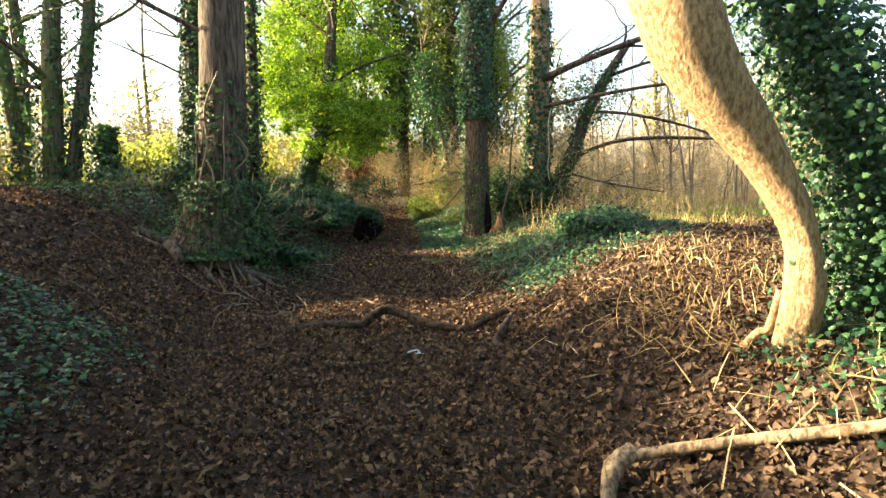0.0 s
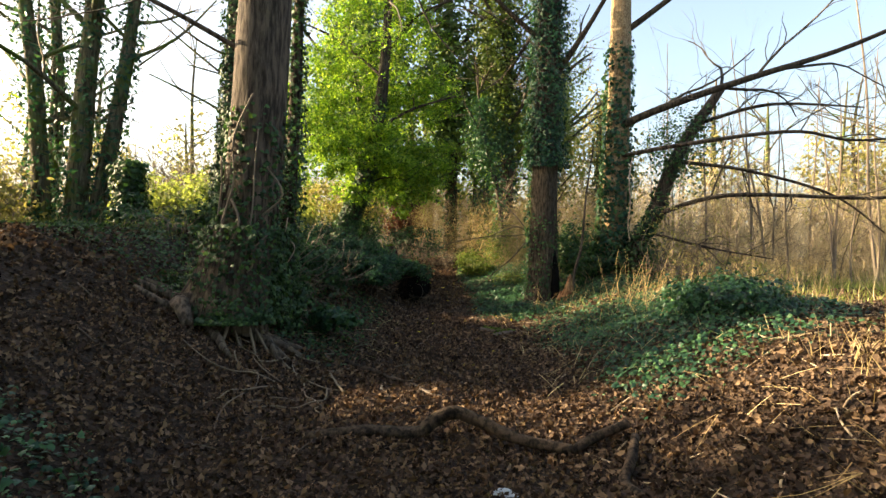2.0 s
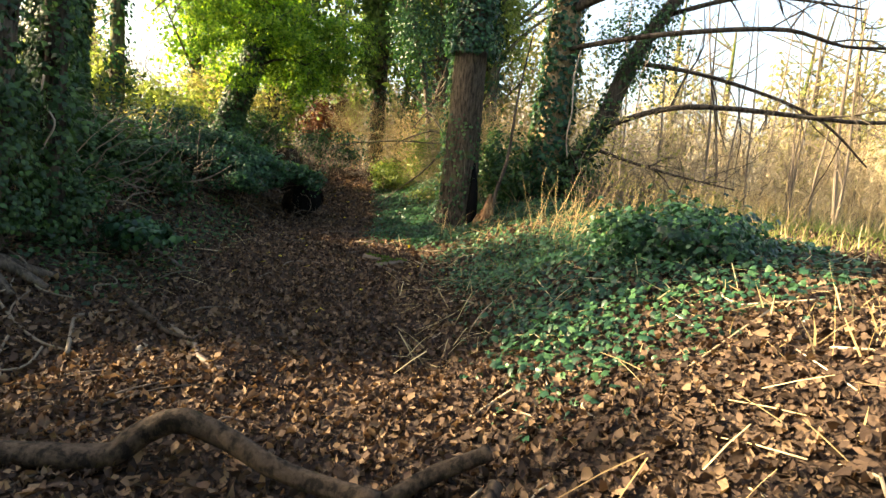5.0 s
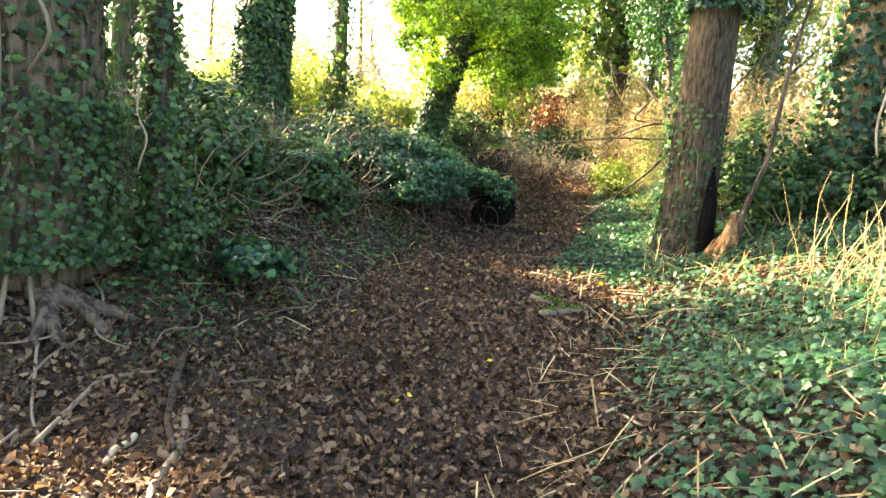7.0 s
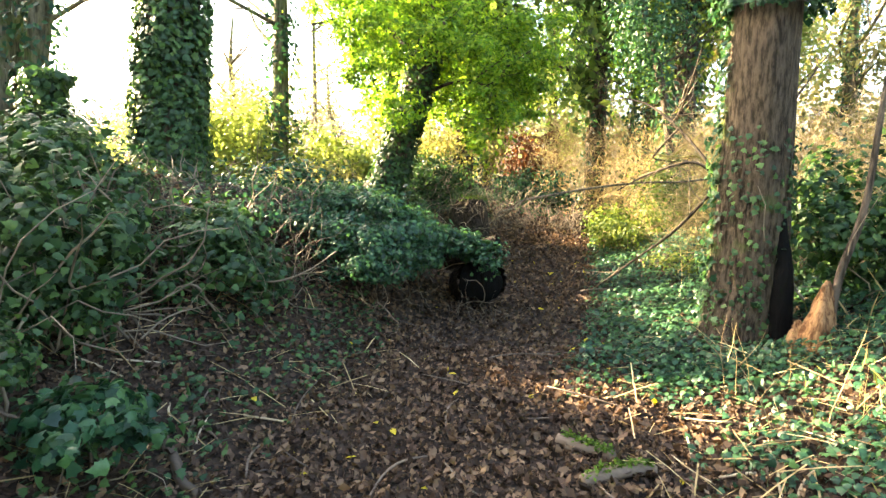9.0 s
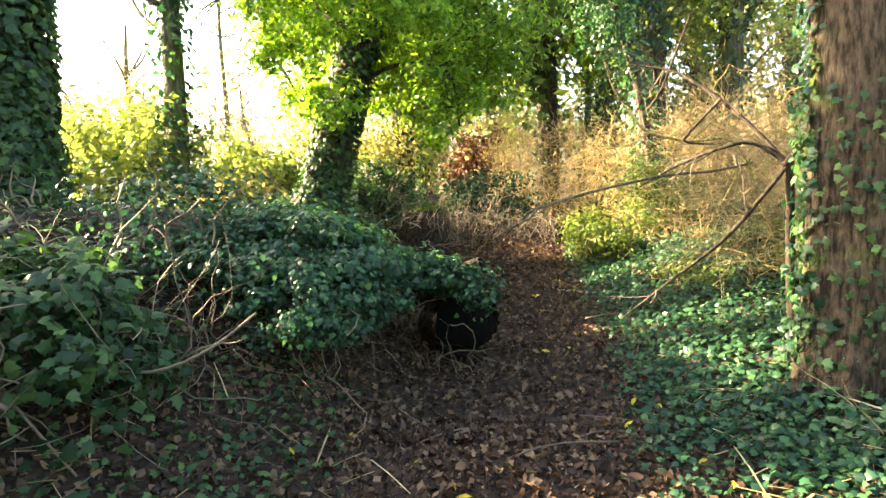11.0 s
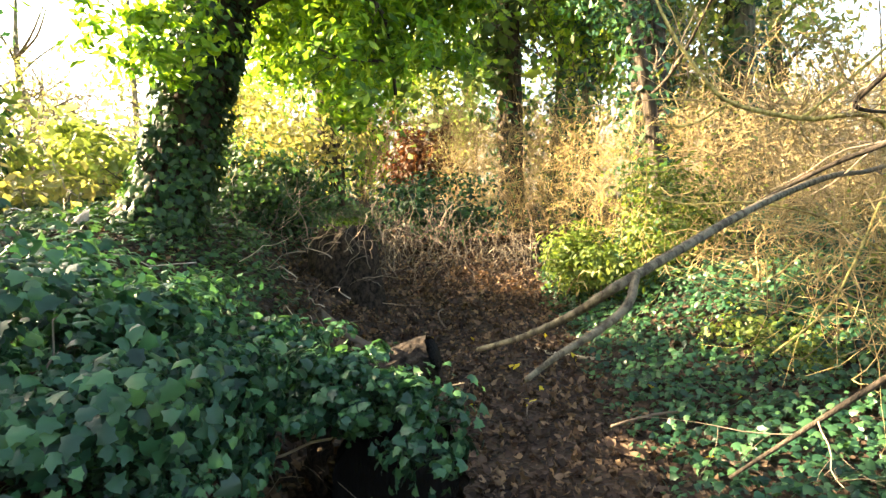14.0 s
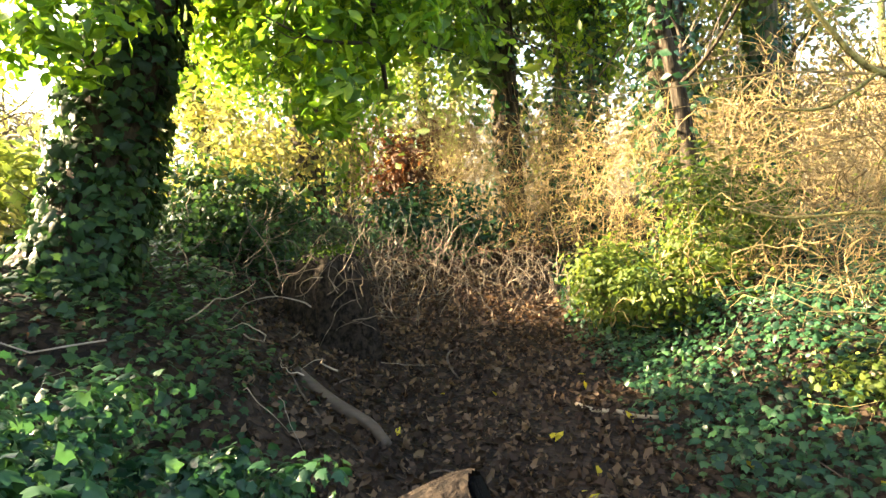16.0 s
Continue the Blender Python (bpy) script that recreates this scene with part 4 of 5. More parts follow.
bush("ivy_thicket", "lush ivy bush sprawling over a fallen log", [((-2.6, 12.5, 1.28), (0.48, 0.6, 0.28), 8200), ((-2.5, 13.15, 1.36), (0.42, 0.40, 0.26), 6200), ((-1.95, 13.30, 1.38), (0.30, 0.20, 0.16), 2900), ((-3.0, 13.5, 1.5), (0.6, 0.5, 0.4), 7000), ((-2.35, 13.65, 1.42), (0.35, 0.25, 0.16), 1800)], M_IVY, 740, (0.017, 0.043), stems=6, stem_r=0.005, stem_mat=M_TWIG, spread=0.11, shell=0.35, bare=0.36, clumps=46)
bush("flowering_ivy", "ivy shoot with pale new leaves on the log end", [((-1.66, 13.25, 1.27), (0.17, 0.15, 0.17), 420)], M_IVY, 750, (0.022, 0.045), stems=8, stem_r=0.003)
bush("ivy_clump", "ivy-covered hump on the bank beside the field", [((2.3, 8.35, 1.12), (0.62, 0.5, 0.36), 7500), ((2.75, 8.2, 0.98), (0.5, 0.4, 0.24), 1400)], M_IVY, 760, (0.028, 0.056), stems=12)
bush("ivy_clump", "fresh ivy clump at the path's edge", [((-2.55, 9.5, 0.72), (0.38, 0.34, 0.16), 700)], M_IVY, 765, (0.045, 0.08), stems=8)
bush("ivy_heap", "heap of dead stems draped with old ivy", [((-4.15, 17.0, 2.1), (0.75, 0.55, 0.5), 6500)], M_IVYD, 770, (0.03, 0.06), stems=110, stem_mat=M_VINE)
bush("sunny_shrub", "bright green sunlit shrub beside the path", [((-0.55, 17.2, 1.35), (0.6, 0.5, 0.45), 4500), ((0.1, 17.3, 1.7), (0.6, 0.5, 0.7), 3600)], M_LIME, 780, (0.04, 0.08), OVAL, stems=40, stem_mat=M_GOLD)
bush("russet_shrub", "russet dead-leaved shrub at the end of the path", [((-3.35, 22.8, 3.0), (0.75, 0.6, 0.75), 2200)], M_RED, 790, (0.08, 0.16), OVAL, stems=60)
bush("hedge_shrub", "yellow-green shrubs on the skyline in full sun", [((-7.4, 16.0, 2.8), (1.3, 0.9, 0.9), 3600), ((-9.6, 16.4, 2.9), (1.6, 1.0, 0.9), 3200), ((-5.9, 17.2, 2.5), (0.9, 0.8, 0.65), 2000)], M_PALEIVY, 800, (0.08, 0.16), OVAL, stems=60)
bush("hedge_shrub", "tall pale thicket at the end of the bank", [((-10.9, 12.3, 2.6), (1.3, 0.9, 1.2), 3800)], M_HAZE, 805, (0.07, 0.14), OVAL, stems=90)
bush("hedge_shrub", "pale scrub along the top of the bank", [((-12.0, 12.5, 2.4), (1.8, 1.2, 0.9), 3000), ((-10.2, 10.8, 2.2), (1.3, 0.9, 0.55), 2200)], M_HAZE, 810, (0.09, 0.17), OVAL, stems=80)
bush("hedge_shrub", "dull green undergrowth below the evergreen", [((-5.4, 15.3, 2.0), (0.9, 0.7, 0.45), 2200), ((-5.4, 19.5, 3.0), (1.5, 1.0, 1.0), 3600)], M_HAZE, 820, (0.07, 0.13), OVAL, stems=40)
bush("ivy_undergrowth", "low ivy at the end of the path", [((-2.6, 19.6, 2.1), (0.9, 0.7, 0.5), 2600)], M_IVY, 825, (0.06, 0.11), OVAL, stems=20)
bush("ivy_undergrowth", "sunlit yellow-green growth mounded beside the path", [((0.55, 15.5, 1.08), (0.65, 0.6, 0.22), 11000), ((1.35, 15.3, 1.3), (0.7, 0.6, 0.4), 7000)], M_LIME, 827, (0.018, 0.04), stems=14)
bush("ivy_undergrowth", "dark ivy mounded between the trunks", [((1.45, 13.2, 1.6), (0.5, 0.4, 0.75), 2600), ((2.4, 13.0, 1.5), (0.6, 0.4, 0.6), 2200)], M_IVYD, 830, stems=20)
bush("sprouting_shrub", "small leafy shrub with yellowing shoots", [((3.6, 12.4, 1.7), (0.8, 0.6, 0.7), 600), ((3.0, 12.7, 2.3), (0.6, 0.5, 0.5), 350)], M_HAZE, 840, (0.04, 0.08), OVAL, stems=60)


def tangle(name, label, boxes, mat, seed, category="thicket", leaves=0, leaf_mat_=None, bend=0.36):
    """A mass of crooked twigs. boxes: centre, half sizes, how many, length, direction, looseness, radius."""
    c = boxes[0][0]
    t = thing(name, (c[0], c[1], gz(c[0], c[1])), label, category)
    for k, (c, R, n, L, d, loose, r) in enumerate(boxes):
        geo, P = twig_lines(n, around(c, R), aimed(d, loose), L, bend, seed + k, 3, r, 8)
        part("twig_spray", geo, mat, t)
        if leaves:
            g = np.random.default_rng(seed + 60 + k)
            q = P.reshape(-1, 3)[g.integers(0, P.shape[0] * P.shape[1], leaves)]
            part("foliage", scatter(q + g.normal(size=q.shape) * 0.03, g.normal(size=q.shape) + np.array([0, 0, 0.6]), g.uniform(0.022, 0.05, len(q)), KITE), leaf_mat_ or M_PALEIVY, t, "", False)
    return t


tangle("twig_thicket", "golden tangle of bare sunlit twigs", [((1.25, 15.3, 1.9), (1.0, 1.1, 0.7), 1050, 1.1, (-0.4, -0.2, 0.3), 0.85, 0.0035), ((1.6, 14.6, 1.6), (0.7, 0.7, 0.6), 320, 0.8, (-0.4, -0.3, 0.3), 0.8, 0.004), ((0.75, 16.4, 2.1), (0.7, 0.9, 0.8), 620, 0.9, (-0.3, 0, 0.5), 0.85, 0.0035)], M_GOLD, 850, leaves=450, bend=0.55)
tangle("twig_thicket", "pale bramble thicket closing the end of the path", [((0.1, 18.9, 2.2), (1.0, 0.7, 0.8), 700, 1.0, (-0.1, 0, 0.6), 0.8, 0.0035), ((-1.2, 21.0, 2.4), (1.6, 1.0, 0.9), 1300, 1.1, (0, 0, 1), 0.7, 0.005), ((1.8, 18.5, 2.2), (1.4, 1.2, 0.9), 600, 1.3, (-0.2, 0, 0.8), 0.7, 0.006), ((-3.5, 24.5, 3.0), (3.0, 1.0, 1.2), 1200, 1.6, (0, 0, 1), 0.5, 0.010)], M_GOLD, 860, leaves=1600, leaf_mat_=M_HAZE, bend=0.5)
tangle("bare_scrub", "bare grey-brown scrub below the slanting trunk", [((4.2, 12.6, 2.0), (1.6, 0.9, 1.1), 200, 1.0, (0.5, -0.2, 0.5), 0.7, 0.004), ((5.2, 15.5, 1.8), (2.2, 1.5, 0.8), 220, 1.2, (0.2, 0, 1), 0.5, 0.005)], M_TWIG, 870, leaves=150, leaf_mat_=M_HAZE, bend=0.5)
tangle("dead_stems", "upright grey dead stems beside the path", [((-2.1, 17.4, 1.5), (0.9, 1.3, 0.15), 230, 0.5, (0, 0, 1), 0.4, 0.004), ((-2.9, 16.8, 1.8), (0.9, 1.3, 0.15), 130, 0.5, (0.2, -0.3, 1), 0.5, 0.004)], M_TWIG, 880)
tangle("dead_stems", "dry straw-coloured stalks on the bank", [((1.5, 11.6, 0.75), (1.1, 0.9, 0.1), 60, 0.45, (0.1, -0.1, 1), 0.45, 0.003), ((3.0, 10.8, 0.9), (1.4, 1.2, 0.1), 260, 0.8, (0.1, 0, 1), 0.4, 0.0035)], M_GOLD, 890, bend=0.1)
tangle("dead_stems", "straw stalks round the foot of the leaning tree", [((2.0, 4.3, 0.55), (0.7, 0.9, 0.06), 110, 0.4, (-0.3, -0.2, 0.5), 0.6, 0.003), ((2.6, 5.6, 0.7), (0.5, 0.9, 0.06), 50, 0.45, (0, 0, 1), 0.4, 0.004)], M_GOLD, 895, bend=0.1)
tangle("bramble_thicket", "bare brown stems arching beneath the ivy", [((-3.7, 11.8, 0.95), (0.8, 0.4, 0.2), 120, 1.1, (0.4, -0.6, 0.2), 0.6, 0.005), ((-2.6, 12.5, 1.0), (0.4, 0.4, 0.2), 14, 0.8, (0.3, -0.6, -0.1), 0.6, 0.005), ((-4.5, 11.6, 1.2), (0.8, 0.6, 0.4), 80, 1.2, (0.3, -0.5, 0.3), 0.6, 0.006)], M_TWIG, 900)
tangle("bramble_thicket", "pale leaning stems on the bank", [((-3.7, 14.0, 1.9), (0.7, 0.5, 0.3), 8, 0.7, (-0.3, -0.2, 0.8), 0.6, 0.003), ((-2.9, 15.4, 1.5), (0.6, 0.8, 0.2), 12, 0.4, (0.2, -0.3, 0.5), 0.7, 0.004)], M_VINE, 905)
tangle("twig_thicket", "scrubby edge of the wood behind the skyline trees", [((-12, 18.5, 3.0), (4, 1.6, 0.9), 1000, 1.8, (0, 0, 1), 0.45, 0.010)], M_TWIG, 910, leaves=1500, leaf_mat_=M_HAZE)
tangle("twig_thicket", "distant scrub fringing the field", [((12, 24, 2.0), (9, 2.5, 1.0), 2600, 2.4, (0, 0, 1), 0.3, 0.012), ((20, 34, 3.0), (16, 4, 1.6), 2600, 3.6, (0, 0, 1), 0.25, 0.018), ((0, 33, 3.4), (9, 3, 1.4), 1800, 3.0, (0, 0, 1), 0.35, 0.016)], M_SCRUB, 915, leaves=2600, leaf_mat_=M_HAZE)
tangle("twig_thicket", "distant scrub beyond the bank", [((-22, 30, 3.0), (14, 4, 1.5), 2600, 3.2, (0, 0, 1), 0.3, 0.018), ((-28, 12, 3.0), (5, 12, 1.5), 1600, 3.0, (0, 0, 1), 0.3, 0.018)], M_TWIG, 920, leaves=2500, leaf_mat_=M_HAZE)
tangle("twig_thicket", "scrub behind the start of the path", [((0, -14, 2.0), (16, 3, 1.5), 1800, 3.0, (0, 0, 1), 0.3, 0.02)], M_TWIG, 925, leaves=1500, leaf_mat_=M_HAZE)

# saplings in the field
proto = thing("sapling", (9, 16, gz(9, 16)), "thin bare sapling standing in dry grass", "tree", "saplings in the field")
lp = spline([(9, 16, gz(9, 16) - 0.1), (9.05, 16, 2.6), (8.95, 16.05, 4.6), (9.05, 16.1, 7.0)], 14)
part("trunk", tube(lp, (0.034, 0.028, 0.02, 0.008), 6, 0.05), M_TWIG, proto)
part("twig_spray", tubes(branch_system([(lp, 0.026)], 931, 2, 9, 0.75), 3), M_TWIG, proto)
g = np.random.default_rng(17)
for k in range(80):
    y = g.uniform(15, 34)
    x = g.uniform(4.5, 7 + (y - 10) * 1.3)
    s = g.uniform(0.7, 1.35)
    m = Matrix.Translation((x, y, gz(x, y))) @ Euler((g.normal() * 0.05, g.normal() * 0.06, g.uniform(0, 6.28))).to_matrix().to_4x4() @ Matrix.Diagonal((s, s, s * g.uniform(0.8, 1.2), 1))
    c = copy_thing(proto, m)
    c.matrix_world = m


def blades(name, label, box, n, h, mat, seed, keep=None, category="grass"):
    x, y = on_ground(box, n, seed, keep)
    g = np.random.default_rng(seed + 5)
    p = np.stack([x, y, ground_z(x, y) - 0.01], 1)
    nrm = np.stack([g.normal(size=len(x)) * 0.35, g.normal(size=len(x)) * 0.35, np.ones(len(x))], 1)
    sz = g.uniform(*h, len(x))
    V, f = scatter(p, nrm, sz, (BLADE_V, BLADE_F), np.stack([g.uniform(0.6, 1.2, len(x)) * 0.5 / np.maximum(sz, 0.12), g.uniform(0.5, 2.0, len(x)), np.ones(len(x))], 1))
    return tagged(part(name, (V, f), mat, shade=False), label, category, kind="stuff")


blades("grass", "short green grass on the sunny bank and field edge", (0.6, 9, 8.6, 15), 4500, (0.06, 0.18), M_GRASS, 940, lambda x, y, g: (x - lerp_table(FLOOR_X, y) > 2.0) & (g.random(len(x)) < 0.75))
blades("dry_reeds", "tall straw-coloured reeds covering the field", (4.0, 24, 12.5, 32), 8000, (0.25, 0.8), M_REED, 942, lambda x, y, g: x > 3.5 + 0.0 * y, "reeds")
blades("grass", "low sunny grass across the field", (3.0, 14, 10, 26), 9000, (0.10, 0.3), M_GRASS, 941)
blades("dry_grass", "bleached dry grass tufts on the bank", (1.2, 5.5, 8.8, 13), 450, (0.15, 0.4), M_REED, 944, lambda x, y, g: g.random(len(x)) < 0.6)
blades("dry_grass", "bleached grass round the leaning tree", (1.3, 4.0, 2.0, 7.0), 700, (0.08, 0.25), M_REED, 946, lambda x, y, g: g.random(len(x)) < smooth((x - 1.4 - 0.12 * (y - 3)) / 0.6))
blades("grass", "sparse green grass on the skyline", (-12, -5, 10, 18), 6000, (0.08, 0.25), M_GRASS, 948)

# ---- logs and large fallen branches ----
log = thing("fallen_branch_log", (-0.3, 6.2, gz(-0.3, 6.2)), "crooked dead branch lying across the path", "log")


def lie(pts, r):
    return [(x, y, gz(x, y) + h + r * 0.8) for x, y, h in pts]


part("stem", tube(spline(lie([(-1.85, 6.1, 0.0), (-1.4, 6.15, 0.01), (-1.0, 6.22, 0.02), (-0.86, 6.28, 0.12), (-0.70, 6.3, 0.19), (-0.5, 6.28, 0.16), (-0.2, 6.2, 0.09), (0.2, 6.1, 0.02)], 0.045), 44), (0.04, 0.05, 0.055, 0.055, 0.05, 0.045, 0.042), 12, 0.06, True, 0.1, 3), M_LOG, log)
part("side_branch", tube(spline(lie([(0.2, 6.12, 0.0), (0.42, 6.2, 0.05), (0.66, 6.24, 0.1)], 0.045), 14), (0.035, 0.04, 0.035), 10, 0.06, True, 0.1, 4), M_LOG, log)
part("side_branch", tube(spline(lie([(0.66, 6.05, 0.08), (0.55, 5.75, 0.05), (0.46, 5.55, 0.0), (0.52, 5.3, 0.0)], 0.045), 18), (0.03, 0.038, 0.038, 0.028), 10, 0.06, True, 0.1, 5), M_LOG, log)
log2 = thing("fallen_branch_log", (1.6, 3.0, gz(1.6, 3.0)), "pale dead branch lying below the leaning tree", "log")
part("stem", tube(spline(lie([(0.98, 2.98, 0.12), (1.2, 2.9, 0.08), (1.55, 2.72, 0.04), (1.95, 2.5, 0.02), (2.5, 2.25, 0.02)], 0.03), 30), (0.034, 0.03, 0.03, 0.026), 10, 0.06, True, 0.1, 6), M_PALEBR, log2)
part("side_branch", tube(spline(lie([(1.0, 3.0, 0.13), (0.86, 2.92, 0.10), (0.78, 2.75, 0.0)], 0.04), 14), (0.05, 0.055, 0.03), 10, 0.08, True, 0.1, 7), M_PALEBR, log2)

# The log's black end stands in for the deep shade below the hanging ivy.
hl = thing("hollow_log", (-2.4, 13.4, gz(-2.4, 13.4)), "fallen furrowed log, its black end standing in for shade under the ivy", "log")
axis_pts = spline([(-1.80, 13.46, 1.0), (-1.88, 13.62, 0.98), (-2.02, 13.85, 0.90), (-2.15, 14.05, 0.74)], 20)
part("bark", tube(axis_pts, (0.25, 0.25, 0.24, 0.2), 96, 0.012, False, 0.07, 8, 22), M_FURROW, hl)
part("hollow", tube(axis_pts[:10] + np.array([0.004, -0.010, 0]), (0.235, 0.225, 0.16), 24, 0.06, True, 0.09, 9), M_HOLLOW, hl, "black plug painting the deep shade under the ivy")
bl = thing("broken_log", (-1.9, 13.7, gz(-1.9, 13.7)), "short broken log end with deeply furrowed bark", "log")
bl_pts = spline([(-1.70, 13.76, 1.40), (-1.78, 13.76, 1.37), (-2.0, 13.70, 1.27), (-2.3, 13.62, 1.15)], 18)
part("bark", tube(bl_pts, (0.075, 0.085, 0.09, 0.09), 72, 0.012, False, 0.08, 12, 16), M_FURROW, bl)
# Plug in the log end, coloured black for the shade inside.
part("hollow", tube(bl_pts[:6] + np.array([0.006, 0.0, 0.002]), (0.062, 0.06, 0.03), 16, 0.06, True, 0.1, 13), M_HOLLOW, bl, "hollow core, its shade painted black")
st = thing("rotten_stump", (-3.0, 16.6, gz(-3.0, 16.6)), "dark rotten stump capped with moss", "stump")
zs = gz(-3.0, 16.6) + 0.12
part("stump", tube(spline([(-3.0, 16.6, zs - 0.3), (-3.0, 16.6, zs + 0.15), (-2.98, 16.58, zs + 0.5)], 12), (0.36, 0.31, 0.27, 0.18), 48, 0.03, True, 0.16, 10, 14), M_FURROW, st)
q, nm = cloud((-2.98, 16.56, zs + 0.5), (0.22, 0.19, 0.06), 700, 12, 0.3, 0.2, False, 950)
part("moss", scatter(q, nm, 0.03, KITE), M_MOSSY, st, "bright moss cap", False)
stb = thing("broken_stub", (-3.75, 7.7, gz(-3.75, 7.7)), "short broken grey stub in the leaves", "stump")
part("stub", tube(spline([(-3.95, 7.95, gz(-3.95, 7.95)), (-3.8, 7.75, gz(-3.8, 7.75) + 0.14), (-3.6, 7.55, gz(-3.6, 7.55) + 0.05)], 10), (0.10, 0.09, 0.06), 10, 0.1, True, 0.12, 11), M_BARK, stb)

# arching branches over the far half of the path
ab = thing("arching_shrub", (0.55, 13.7, gz(0.55, 13.7)), "dark arching bare branches of an old shrub", "shrub")
part("stem", tube(spline([(0.62, 13.75, gz(0.62, 13.75) - 0.05), (0.56, 13.62, 1.4), (0.5, 13.45, 2.15)], 14), (0.04, 0.032, 0.024), 9, 0.06), M_BARKD, ab)
arcs = []
for pts, r in (([(0.5, 13.45, 2.1), (0.3, 13.5, 2.26), (0.1, 13.5, 2.25), (-0.2, 13.65, 2.14), (-0.45, 13.75, 2.0)], 0.016), ([(0.5, 13.45, 2.1), (0.2, 13.6, 2.5), (-0.15, 13.8, 2.85), (-0.5, 14, 3.0)], 0.016),
               ([(0.5, 13.45, 2.12), (0.35, 13.5, 1.9), (0.1, 13.5, 1.6), (-0.25, 13.55, 1.3), (-0.6, 13.6, 1.0)], 0.018), ([(0.1, 13.6, 2.6), (-0.08, 13.75, 2.4), (-0.1, 13.8, 2.33), (0.1, 13.8, 2.3)], 0.012), ([(0.45, 13.4, 2.1), (0.9, 13.6, 2.6), (1.3, 14.0, 3.2)], 0.02)):
    l = spline(pts, 26)
    part("branch", tube(l, (r, r * 0.8, r * 0.35), 7, 0.06), M_BARKD, ab)
    arcs.append((l, r))
part("twig_spray", tubes(branch_system(arcs, 960, 2, 5, 0.8), 3), M_TWIG, ab)
lb = thing("lichened_branch", (0.35, 14.7, gz(0.35, 14.7)), "crooked branch crusted with yellow lichen", "branch")
lich = []
for pts, rad in (([(0.9, 14.9, gz(0.9, 14.9)), (0.75, 14.8, 1.6), (0.45, 14.6, 2.35), (0.06, 14.6, 2.41), (-0.28, 14.6, 2.51), (-0.43, 14.6, 2.67), (-0.58, 14.6, 2.91), (-0.66, 14.7, 3.2)], 0.014),
                 ([(0.06, 14.6, 2.41), (0.22, 14.6, 2.55), (0.45, 14.6, 2.75), (0.7, 14.7, 3.0)], 0.010), ([(-0.28, 14.6, 2.51), (-0.48, 14.55, 2.40), (-0.68, 14.5, 2.40)], 0.007),
                 ([(0.75, 14.8, 1.6), (0.35, 15.0, 1.9), (0.0, 15.1, 2.0), (-0.35, 15.2, 2.0), (-0.6, 15.2, 2.08)], 0.009), ([(0.5, 14.6, 2.2), (0.25, 14.4, 1.8), (0.05, 14.3, 1.5), (-0.2, 14.25, 1.3)], 0.008)):
    l = spline(pts, 28)
    part("branch", tube(l, (rad, rad * 0.85, rad * 0.5), 7, 0.07), M_LICHEN, lb)
    lich.append((l, rad))
part("twig_spray", tubes(branch_system(lich, 965, 2, 6, 0.85), 3), M_GOLD, lb)
fb = thing("hanging_branch", (0.3, 13.3, gz(0.3, 13.3)), "grey forked branch reaching down over the path", "branch")
NEARBR = [([(0.6, 14.7, 2.2), (0.18, 14.27, 2.12), (-0.25, 13.65, 2.08), (-0.7, 13.05, 1.99), (-1.13, 12.45, 1.87), (-1.22, 12.5, 1.80), (-1.32, 12.56, 1.74), (-1.41, 12.62, 1.70)], 0.011), ([(-1.13, 12.45, 1.87), (-1.15, 12.40, 1.83), (-1.20, 12.35, 1.80), (-1.26, 12.3, 1.775), (-1.31, 12.25, 1.75)], 0.008)]
for pts, r in NEARBR:
    l = spline(pts, 26)
    part("branch", tube(l, (r, r * 0.85, r * 0.45), 10, 0.05), M_GREYBR, fb)

# ---- loose sticks ----
def stick_mesh(name, bend, seed, mat, sides=6):
    g = np.random.default_rng(seed)
    x = np.linspace(-0.5, 0.5, 9)
    p = np.stack([x, bend * np.sin(x * 3 + g.uniform(0, 3)) * 0.1, bend * np.sin(x * 4 + g.uniform(0, 3)) * 0.03], 1)
    v, f = tube(p, (0.0075, 0.008, 0.0065), sides, 0.06, True, 0.08, seed)
    return mesh_np(name, v, f, mat, True)


straws = [stick_mesh("cut_stalk", 0.12 * k, 970 + k, M_STALK) for k in range(4)]
browns = [stick_mesh("stick", 0.35 + 0.25 * k, 980 + k, M_STICK) for k in range(4)]


def lay(mesh, x, y, a, L, thick, tilt=0.0, lift=0.012):
    dx, dy = math.cos(a) * L / 2, math.sin(a) * L / 2
    z0, z1 = gz(x - dx, y - dy), gz(x + dx, y + dy)
    pitch = math.atan2(z1 - z0, L) + tilt
    z = max((z0 + z1) / 2, gz(x, y)) + lift * thick + abs(math.sin(tilt)) * L / 2
    ob = new(mesh.name, mesh)
    ob.matrix_world = Matrix.Translation((x, y, z)) @ Euler((0, -pitch, a), 'XYZ').to_matrix().to_4x4() @ Matrix.Diagonal((L, thick, thick, 1))
    return ob


g = np.random.default_rng(23)
